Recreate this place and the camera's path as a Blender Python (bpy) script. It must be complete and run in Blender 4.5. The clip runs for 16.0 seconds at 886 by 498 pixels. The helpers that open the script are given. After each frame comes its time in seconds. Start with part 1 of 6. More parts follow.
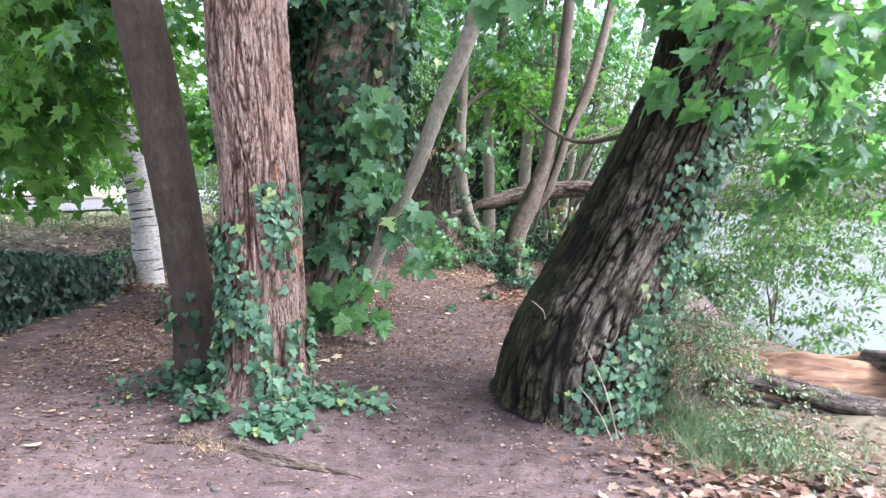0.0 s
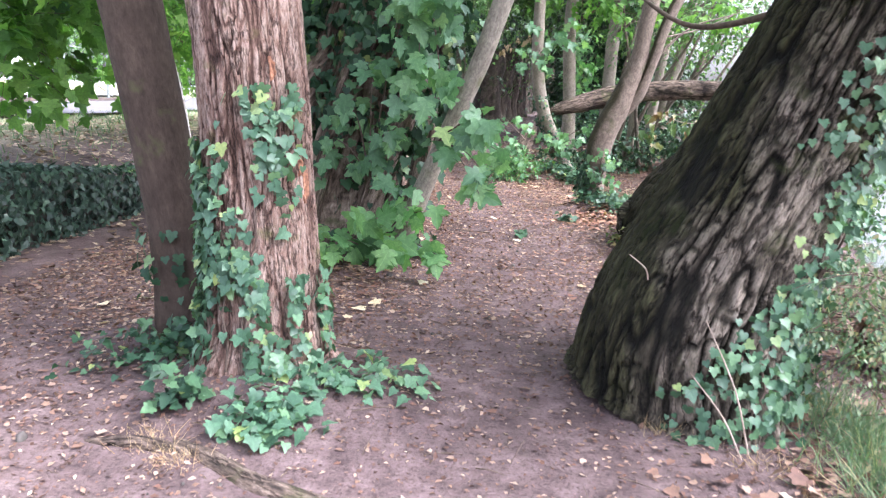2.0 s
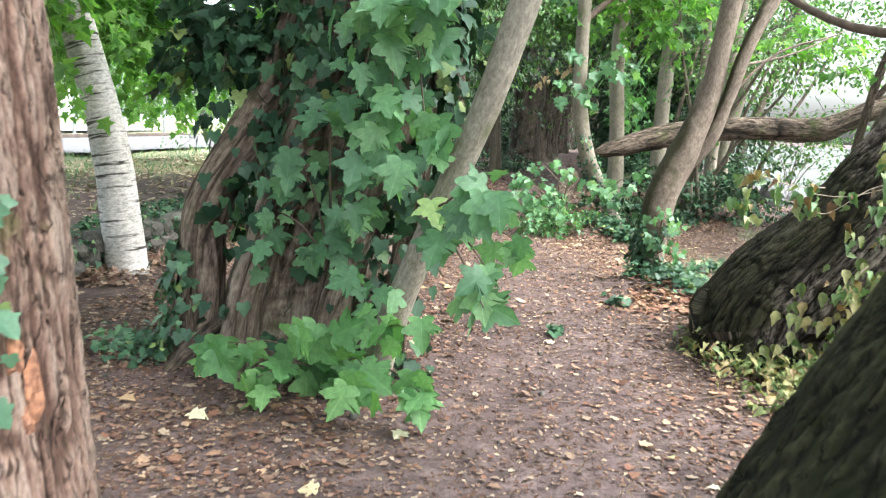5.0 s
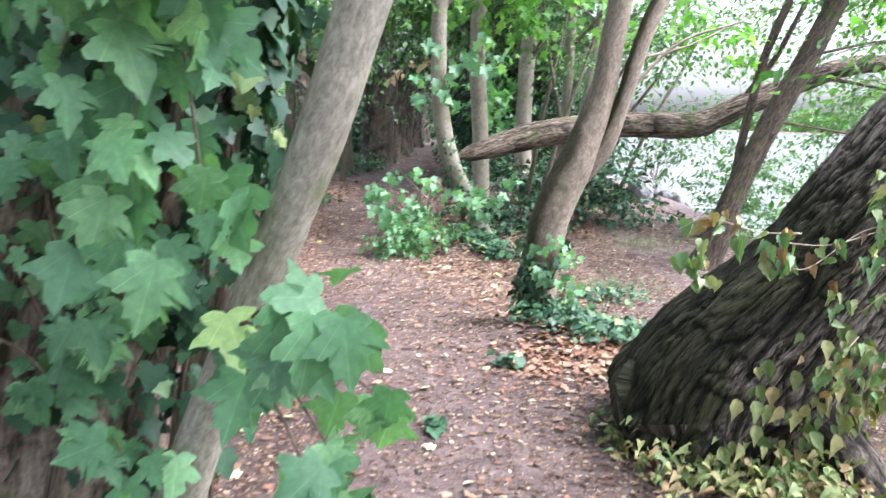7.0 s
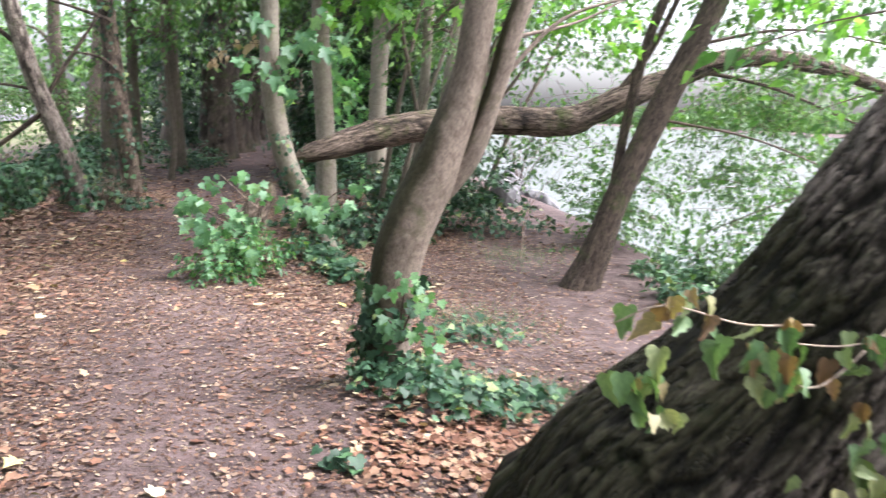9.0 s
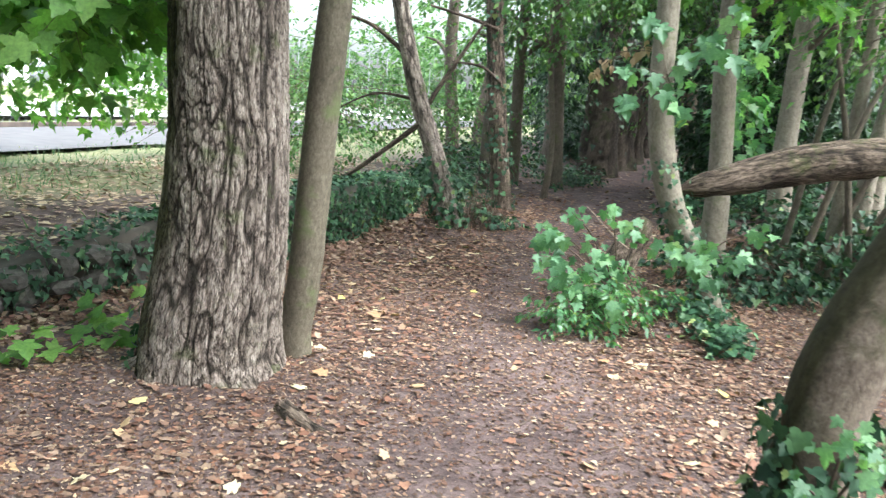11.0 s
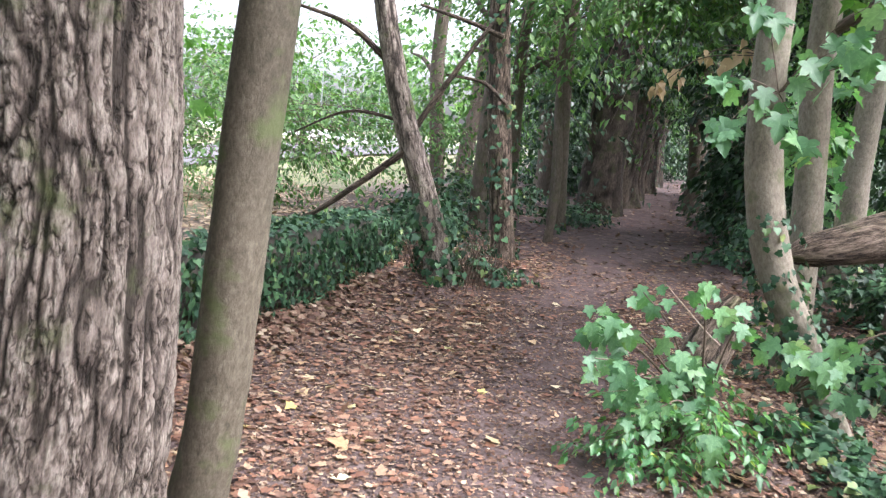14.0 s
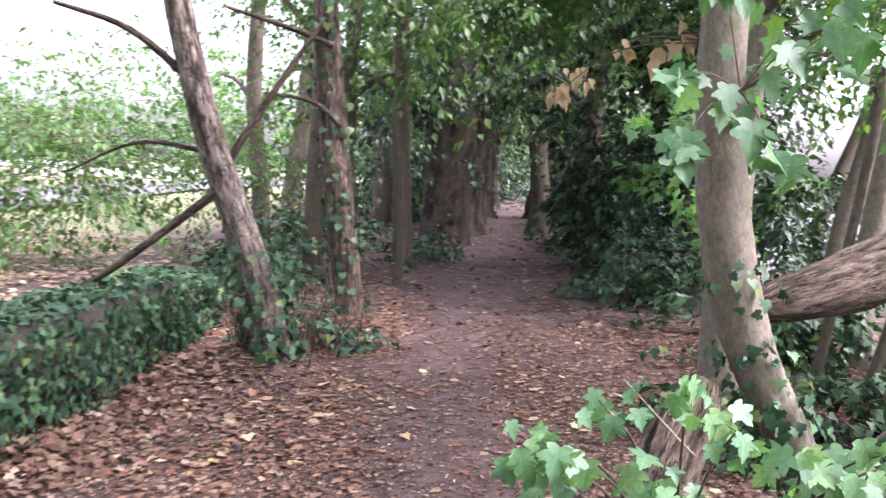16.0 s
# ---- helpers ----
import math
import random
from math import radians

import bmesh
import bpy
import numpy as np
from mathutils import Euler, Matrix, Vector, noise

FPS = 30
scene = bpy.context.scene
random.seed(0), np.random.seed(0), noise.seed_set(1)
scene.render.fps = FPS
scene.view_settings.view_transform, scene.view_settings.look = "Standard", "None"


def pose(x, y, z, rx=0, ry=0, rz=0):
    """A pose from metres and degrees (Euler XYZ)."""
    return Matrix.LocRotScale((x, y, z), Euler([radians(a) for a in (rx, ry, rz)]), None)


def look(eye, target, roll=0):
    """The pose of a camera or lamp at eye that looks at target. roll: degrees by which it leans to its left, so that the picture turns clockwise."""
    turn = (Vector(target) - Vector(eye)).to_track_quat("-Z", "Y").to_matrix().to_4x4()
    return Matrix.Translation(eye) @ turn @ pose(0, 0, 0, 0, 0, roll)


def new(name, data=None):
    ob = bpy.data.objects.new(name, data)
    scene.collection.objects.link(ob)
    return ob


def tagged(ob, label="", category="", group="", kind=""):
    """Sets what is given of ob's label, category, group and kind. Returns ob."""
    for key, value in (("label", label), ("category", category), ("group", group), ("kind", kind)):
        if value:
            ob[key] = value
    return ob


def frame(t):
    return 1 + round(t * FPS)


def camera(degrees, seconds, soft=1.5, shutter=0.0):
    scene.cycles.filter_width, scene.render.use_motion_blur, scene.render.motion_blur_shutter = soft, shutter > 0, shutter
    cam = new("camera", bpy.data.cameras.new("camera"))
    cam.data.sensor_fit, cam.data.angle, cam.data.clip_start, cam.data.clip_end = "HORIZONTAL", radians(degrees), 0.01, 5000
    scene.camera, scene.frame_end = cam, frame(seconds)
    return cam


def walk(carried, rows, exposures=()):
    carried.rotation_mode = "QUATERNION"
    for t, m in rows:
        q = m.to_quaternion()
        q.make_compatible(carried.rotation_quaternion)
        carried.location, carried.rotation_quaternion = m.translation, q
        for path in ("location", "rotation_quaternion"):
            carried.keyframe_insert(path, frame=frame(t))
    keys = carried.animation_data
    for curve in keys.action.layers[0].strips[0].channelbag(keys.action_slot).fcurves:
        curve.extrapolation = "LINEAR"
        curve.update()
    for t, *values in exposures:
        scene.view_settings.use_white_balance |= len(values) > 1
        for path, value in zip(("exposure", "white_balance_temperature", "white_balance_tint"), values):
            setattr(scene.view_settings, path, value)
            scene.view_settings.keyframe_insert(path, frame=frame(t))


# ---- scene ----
cam = camera(56.5, 16.0, soft=1.25, shutter=0.35)
METRES, EYE, TILT, LEAN, TURN = 12.2, 1.5, 0.0, 0.0, 0.0
ROWS = [
    (0.0, 0.0, 0.0, 0.0, 0.14, -3.44, -2.27),
    (0.5, 0.0059, 0.029, 0.0003, 1.51, -5.67, -1.51),
    (1.0, 0.0074, 0.0555, -0.0004, 2.18, -7.56, -2.37),
    (1.5, 0.0036, 0.0868, 0.0021, 4.14, -9.51, -1.8),
    (2.0, 0.0043, 0.1151, 0.0029, 5.42, -10.47, -2.48),
    (2.5, 0.0106, 0.1447, 0.0083, 7.65, -9.01, -2.35),
    (3.0, 0.0155, 0.173, 0.0084, 7.91, -8.2, -3.12),
    (5.5, 0.0047, 0.3204, 0.0167, 8.39, -8.62, -2.35),
    (6.0, 0.0015, 0.353, 0.0213, 6.05, -9.01, -1.27),
    (6.5, -0.0005, 0.3851, 0.0211, 3.01, -9.66, -1.11),
    (7.0, -0.0006, 0.4218, 0.0269, -1.81, -8.88, -1.23),
    (7.5, 0.0047, 0.4548, 0.0294, -6.52, -7.49, -0.98),
    (8.0, 0.0126, 0.4853, 0.0292, -10.88, -8.12, -1.64),
    (8.5, 0.0186, 0.5181, 0.0304, -15.27, -8.51, -1.71),
    (9.0, 0.0257, 0.5506, 0.03, -11.31, -9.25, -1.95),
    (9.5, 0.0302, 0.5838, 0.0304, -2.12, -10.14, -2.62),
    (10.0, 0.0304, 0.6146, 0.0323, 5.0, -9.57, -2.99),
    (12.5, 0.0021, 0.7575, 0.0351, 20.75, -9.43, -5.08),
    (13.0, -0.0093, 0.788, 0.0338, 16.94, -6.97, -4.82),
    (13.5, -0.0218, 0.818, 0.0316, 13.62, -7.27, -5.08),
    (14.0, -0.0349, 0.847, 0.0315, 13.1, -7.73, -5.36),
    (14.5, -0.0469, 0.8781, 0.0314, 11.59, -7.78, -4.82),
    (15.0, -0.0544, 0.9094, 0.032, 8.98, -6.68, -3.82),
    (15.5, -0.0594, 0.9431, 0.0335, 6.67, -5.41, -3.41),
    (16.0, -0.0658, 0.9776, 0.0338, 0.99, -5.09, -2.73),
]
walk(cam, [(t, pose(0, 0, EYE, TILT, LEAN, TURN) @ pose(METRES * x, METRES * y, METRES * z, 90 + pitch, roll, yaw)) for t, x, y, z, yaw, pitch, roll in ROWS],
     exposures=[(0.0, 2.42, 5650, 17), (1.5, 2.62, 5750, 20), (3.0, 2.84, 5850, 23), (5.5, 2.77, 6150, 4), (6.5, 2.9, 5950, 6), (7.0, 2.89, 5700, 12), (8.0, 2.6, 5900, 11), (9.0, 2.5, 6050, 16), (9.5, 2.33, 5950, 5), (10.0, 2.4, 5900, 4), (12.5, 2.48, 6000, 6), (13.5, 2.42, 6000, 15), (14.6, 2.63, 6000, 17), (16.0, 2.74, 6050, 30)])

# ---- world and light: a bright overcast day ----
world = bpy.data.worlds.new("overcast_sky")
scene.world = world
world.use_nodes = True
wn = world.node_tree.nodes
sky = wn.new("ShaderNodeTexSky")
sky.sky_type, sky.sun_disc = "NISHITA", False
sky.sun_elevation, sky.sun_rotation = radians(53), radians(105)
sky.air_density, sky.dust_density, sky.ozone_density = 1.0, 6.0, 1.0
wash = wn.new("ShaderNodeHueSaturation")
wash.inputs["Saturation"].default_value = 0.35
world.node_tree.links.new(sky.outputs[0], wash.inputs["Color"])
world.node_tree.links.new(wash.outputs[0], wn["Background"].inputs[0])
wn["Background"].inputs[1].default_value = 0.15
sun_data = bpy.data.lights.new("sun", "SUN")
sun_data.energy, sun_data.angle, sun_data.color = 1.15, radians(26), (1.0, 0.95, 0.88)
sun = new("sun", sun_data)
sun.matrix_world = look((22, -6, 30), (0, 0, 0))

rng = np.random.default_rng(7)


# ---- small tools ----
def hash3(ix, iy, iz):
    h = (ix * 374761393 + iy * 668265263 + iz * 1440662683) & 0xFFFFFFFF
    h = ((h ^ (h >> 13)) * 1274126177) & 0xFFFFFFFF
    return ((h ^ (h >> 16)) & 0xFFFF) / 65535.0


def vnoise(p):
    """Smooth value noise, 0 to 1, for an array of points (n, 3)."""
    p = np.asarray(p, float)
    i = np.floor(p).astype(np.int64)
    f = p - i
    f = f * f * (3 - 2 * f)
    out = 0
    for dx in (0, 1):
        for dy in (0, 1):
            for dz in (0, 1):
                w = (f[:, 0] if dx else 1 - f[:, 0]) * (f[:, 1] if dy else 1 - f[:, 1]) * (f[:, 2] if dz else 1 - f[:, 2])
                out = out + w * hash3(i[:, 0] + dx, i[:, 1] + dy, i[:, 2] + dz)
    return out


def fbm(p, octaves=3):
    p = np.asarray(p, float)
    return sum(vnoise(p * 2 ** k + 17.3 * k) * 0.5 ** k for k in range(octaves)) / sum(0.5 ** k for k in range(octaves))


def xyz(x, y, z=0):
    x, y = np.broadcast_arrays(np.asarray(x, float), np.asarray(y, float))
    return np.stack([x.ravel(), y.ravel(), np.broadcast_to(z, x.shape).ravel()], 1)


def unit(v):
    return v / np.maximum(np.linalg.norm(v, axis=-1, keepdims=True), 1e-9)


def mesh_of(name, verts, faces, mat, smooth=True, attributes=None):
    """A mesh from arrays: verts (n, 3), faces (m, 3 or 4)."""
    me = bpy.data.meshes.new(name)
    verts, faces = np.asarray(verts, np.float32), np.asarray(faces, np.int32)
    k = faces.shape[1]
    me.vertices.add(len(verts))
    me.vertices.foreach_set("co", verts.ravel())
    me.loops.add(faces.size)
    me.loops.foreach_set("vertex_index", faces.ravel())
    me.polygons.add(len(faces))
    me.polygons.foreach_set("loop_start", np.arange(0, faces.size, k, dtype=np.int32))
    me.update(calc_edges=True)
    if smooth:
        me.polygons.foreach_set("use_smooth", np.ones(len(faces), bool))
    for key, values in (attributes or {}).items():
        values = np.asarray(values, np.float32)
        kind = "FLOAT_VECTOR" if values.ndim == 2 else "FLOAT"
        a = me.attributes.new(key, kind, "POINT")
        a.data.foreach_set("vector" if values.ndim == 2 else "value", values.ravel())
    me.materials.append(mat)
    return me


def thing(name, label, category, place=(0, 0, 0), group="", kind=""):
    ob = new(name)
    ob.empty_display_size = 0.1
    ob.location = place
    return tagged(ob, label, category, group, kind)


def put(name, me, parent=None, label=""):
    """Links a mesh given in world coordinates as a part of a thing."""
    ob = new(name, me)
    if parent is not None:
        ob.parent = parent
        base = Vector(parent.location)
        if parent.parent is not None:
            base = base + Vector(parent.parent.location)
        ob.location = -base
    if label:
        ob["label"] = label
    return ob


# ---- materials ----
def nodes_of(name):
    m = bpy.data.materials.new(name)
    m.use_nodes = True
    t = m.node_tree
    return m, t.nodes, t.links, t.nodes["Principled BSDF"]


def ramp_of(n, stops, interpolation="LINEAR"):
    r = n.new("ShaderNodeValToRGB")
    r.color_ramp.interpolation = interpolation
    e = r.color_ramp.elements
    while len(e) < len(stops):
        e.new(0.5)
    for el, (at, col) in zip(e, stops):
        el.position, el.color = at, (*col, 1)
    return r


def noise_node(n, l, vec, scale, detail=4, rough=0.6):
    x = n.new("ShaderNodeTexNoise")
    x.inputs["Scale"].default_value, x.inputs["Detail"].default_value, x.inputs["Roughness"].default_value = scale, detail, rough
    l.new(vec, x.inputs["Vector"])
    return x


def mixed(n, l, fac, a, b, blend="MIX"):
    x = n.new("ShaderNodeMix")
    x.data_type, x.blend_type = "RGBA", blend
    for sock, val in ((x.inputs["Factor"], fac), (x.inputs["A"], a), (x.inputs["B"], b)):
        if isinstance(val, bpy.types.NodeSocket):
            l.new(val, sock)
        elif isinstance(val, tuple):
            sock.default_value = (*val, 1)
        else:
            sock.default_value = val
    return x.outputs["Result"]


def stretched(n, l, vec, sx, sy, sz):
    x = n.new("ShaderNodeVectorMath")
    x.operation = "MULTIPLY"
    l.new(vec, x.inputs[0])
    x.inputs[1].default_value = (sx, sy, sz)
    return x.outputs[0]


def bark(name, low, mid, high, across=30.0, along=6.0, moss=None, moss_amount=0.0, relief=0.6, rough=0.9, bands=False, plates=None, ridged=False):
    """Bark along the trunk: the attribute 'bark' holds the place round and along it, 'crest' the height of its ridges."""
    m, n, l, b = nodes_of(name)
    at = n.new("ShaderNodeAttribute")
    at.attribute_name = "bark"
    vec = at.outputs["Vector"]
    fine = noise_node(n, l, stretched(n, l, vec, across * 2.6, across * 2.6, along * 1.6), 1.0, 8, 0.72)
    big = noise_node(n, l, vec, 3.5, 4)
    ramp = ramp_of(n, [(0.25, low), (0.5, mid), (0.78, high)])
    crest = n.new("ShaderNodeAttribute")
    crest.attribute_name = "crest"
    addn = n.new("ShaderNodeMath")
    addn.operation = "MULTIPLY_ADD"
    l.new(crest.outputs["Fac"], addn.inputs[0])
    addn.inputs[1].default_value = 0.72 if ridged else 0.55
    if ridged:
        calm = n.new("ShaderNodeMath")
        calm.operation = "MULTIPLY"
        calm.inputs[1].default_value = 0.55
        l.new(fine.outputs[0], calm.inputs[0])
        l.new(calm.outputs[0], addn.inputs[2])
    else:
        l.new(fine.outputs[0], addn.inputs[2])
    sub = n.new("ShaderNodeMath")
    sub.operation = "SUBTRACT"
    l.new(addn.outputs[0], sub.inputs[0])
    sub.inputs[1].default_value = 0.2 if ridged else 0.33
    l.new(sub.outputs[0], ramp.inputs[0])
    shade = ramp_of(n, [(0.3, (0.74, 0.72, 0.7)), (0.7, (1.12, 1.1, 1.08))])
    l.new(big.outputs[0], shade.inputs[0])
    col = mixed(n, l, 1.0, ramp.outputs[0], shade.outputs[0], "MULTIPLY")
    scab = noise_node(n, l, stretched(n, l, vec, across * 6.0, across * 6.0, along * 4.5), 1.0, 5, 0.7)
    sr = ramp_of(n, [(0.36, (0.5, 0.48, 0.46)), (0.5, (1, 1, 1)), (0.66, (1.35, 1.33, 1.3))])
    l.new(scab.outputs[0], sr.inputs[0])
    col = mixed(n, l, min(1.0, relief + 0.15), col, sr.outputs[0], "MULTIPLY")
    crack_height = None
    if plates:
        bend = n.new("ShaderNodeVectorMath")
        bend.operation = "MULTIPLY_ADD"
        warp = noise_node(n, l, vec, 14.0, 3)
        l.new(warp.outputs["Color"], bend.inputs[0])
        bend.inputs[1].default_value = (0.03, 0.03, 0.05)
        l.new(vec, bend.inputs[2])
        net = noise_node(n, l, stretched(n, l, bend.outputs[0], plates[0], plates[0], plates[1]), 1.0, 3, 0.55)
        gap = n.new("ShaderNodeMath")
        gap.operation = "SUBTRACT"
        gap.inputs[1].default_value = 0.5
        l.new(net.outputs[0], gap.inputs[0])
        wide = n.new("ShaderNodeMath")
        wide.operation = "ABSOLUTE"
        l.new(gap.outputs[0], wide.inputs[0])
        vr = ramp_of(n, [(0.0, (0.12, 0.1, 0.09)), (0.014, (0.4, 0.37, 0.35)), (0.04, (1.06, 1.05, 1.04))])
        l.new(wide.outputs[0], vr.inputs[0])
        cr = ramp_of(n, [(0.0, (0, 0, 0)), (0.022, (0.85, 0.85, 0.85)), (0.07, (1, 1, 1))])
        l.new(wide.outputs[0], cr.inputs[0])
        crack_height = cr.outputs[0]
    if bands:
        ring = noise_node(n, l, stretched(n, l, vec, 2.5, 2.5, 28), 1.0, 3)
        rr = ramp_of(n, [(0.56, (1, 1, 1)), (0.65, (0.09, 0.08, 0.07))])
        l.new(ring.outputs[0], rr.inputs[0])
        col = mixed(n, l, 1.0, col, rr.outputs[0], "MULTIPLY")
    if moss:
        mn = noise_node(n, l, vec, 5.0, 5)
        mr = ramp_of(n, [(0.62 - 0.3 * moss_amount, (0, 0, 0)), (0.72 - 0.2 * moss_amount, (1, 1, 1))])
        l.new(mn.outputs[0], mr.inputs[0])
        half = n.new("ShaderNodeMath")
        half.operation = "MULTIPLY"
        half.inputs[1].default_value = 0.75
        l.new(mr.outputs[0], half.inputs[0])
        col = mixed(n, l, half.outputs[0], col, moss)
    if plates:
        col = mixed(n, l, 0.72, col, vr.outputs[0], "MULTIPLY")
    # damp mossy film and painted shade together, multiplied into the bark colour
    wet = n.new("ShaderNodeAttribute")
    wet.attribute_name = "damp_shade"
    damp_shade_col = mixed(n, l, 1.0, col, (0.24, 0.27, 0.16), "MULTIPLY")
    col = mixed(n, l, wet.outputs["Fac"], col, damp_shade_col)
    l.new(col, b.inputs["Base Color"])
    b.inputs["Roughness"].default_value = rough
    b.inputs["Specular IOR Level"].default_value = 0.25
    bump = n.new("ShaderNodeBump")
    bump.inputs["Strength"].default_value, bump.inputs["Distance"].default_value = relief, 0.02
    both = n.new("ShaderNodeMath")
    both.operation = "ADD"
    l.new(fine.outputs[0], both.inputs[0])
    l.new(scab.outputs[0], both.inputs[1])
    l.new(both.outputs[0], bump.inputs["Height"])
    if crack_height is not None:
        deep = n.new("ShaderNodeBump")
        deep.inputs["Strength"].default_value, deep.inputs["Distance"].default_value = 0.8, 0.015
        l.new(crack_height, deep.inputs["Height"])
        l.new(bump.outputs[0], deep.inputs["Normal"])
        bump = deep
    l.new(bump.outputs[0], b.inputs["Normal"])
    return m


def leaf_material(name, stops, through_light=0.45, rough=0.5, per_object=False, spec=0.4):
    """Leaves: a colour for each leaf, veined by noise, letting light through."""
    m, n, l, b = nodes_of(name)
    if per_object:
        rnd = n.new("ShaderNodeObjectInfo").outputs["Random"]
    else:
        rnd = n.new("ShaderNodeNewGeometry").outputs["Random Per Island"]
    ramp = ramp_of(n, stops)
    l.new(rnd, ramp.inputs[0])
    tc = n.new("ShaderNodeTexCoord")
    blot = noise_node(n, l, tc.outputs["Object"], 45.0, 3)
    tone = ramp_of(n, [(0.3, (0.72, 0.74, 0.7)), (0.75, (1.2, 1.18, 1.05))])
    l.new(blot.outputs[0], tone.inputs[0])
    col = mixed(n, l, 1.0, ramp.outputs[0], tone.outputs[0], "MULTIPLY")
    if per_object:
        sep = n.new("ShaderNodeSeparateXYZ")
        l.new(tc.outputs["Object"], sep.inputs[0])
        ang = n.new("ShaderNodeMath")
        ang.operation = "ARCTAN2"
        l.new(sep.outputs["X"], ang.inputs[0])
        l.new(sep.outputs["Y"], ang.inputs[1])
        mul = n.new("ShaderNodeMath")
        mul.operation = "MULTIPLY"
        mul.inputs[1].default_value = 4.8
        l.new(ang.outputs[0], mul.inputs[0])
        sn = n.new("ShaderNodeMath")
        sn.operation = "SINE"
        l.new(mul.outputs[0], sn.inputs[0])
        ab = n.new("ShaderNodeMath")
        ab.operation = "ABSOLUTE"
        l.new(sn.outputs[0], ab.inputs[0])
        vr = ramp_of(n, [(0.0, (1.5, 1.4, 1.45)), (0.1, (1.0, 1.0, 1.0)), (1.0, (0.92, 0.95, 0.92))])
        l.new(ab.outputs[0], vr.inputs[0])
        col = mixed(n, l, 1.0, col, vr.outputs[0], "MULTIPLY")
        blot.inputs["Scale"].default_value = 5.0
    l.new(col, b.inputs["Base Color"])
    b.inputs["Roughness"].default_value = rough
    b.inputs["Specular IOR Level"].default_value = spec
    if through_light > 0:
        tr = n.new("ShaderNodeBsdfTranslucent")
        warm = mixed(n, l, 1.0, col, (1.25, 1.45, 0.6), "MULTIPLY")
        l.new(warm, tr.inputs["Color"])
        mx = n.new("ShaderNodeMixShader")
        mx.inputs[0].default_value = through_light
        l.new(b.outputs[0], mx.inputs[1])
        l.new(tr.outputs[0], mx.inputs[2])
        l.new(mx.outputs[0], n["Material Output"].inputs[0])
    return m


def plain(name, low, high, scale=8.0, rough=0.8, relief=0.2, metal=0.0, grain=None):
    m, n, l, b = nodes_of(name)
    tc = n.new("ShaderNodeTexCoord")
    x = noise_node(n, l, stretched(n, l, tc.outputs["Object"], *grain) if grain else tc.outputs["Object"], scale, 6)
    r = ramp_of(n, [(0.3, low), (0.7, high)])
    l.new(x.outputs[0], r.inputs[0])
    l.new(r.outputs[0], b.inputs["Base Color"])
    b.inputs["Roughness"].default_value, b.inputs["Metallic"].default_value = rough, metal
    bump = n.new("ShaderNodeBump")
    bump.inputs["Strength"].default_value, bump.inputs["Distance"].default_value = relief, 0.01
    l.new(x.outputs[0], bump.inputs["Height"])
    l.new(bump.outputs[0], b.inputs["Normal"])
    return m


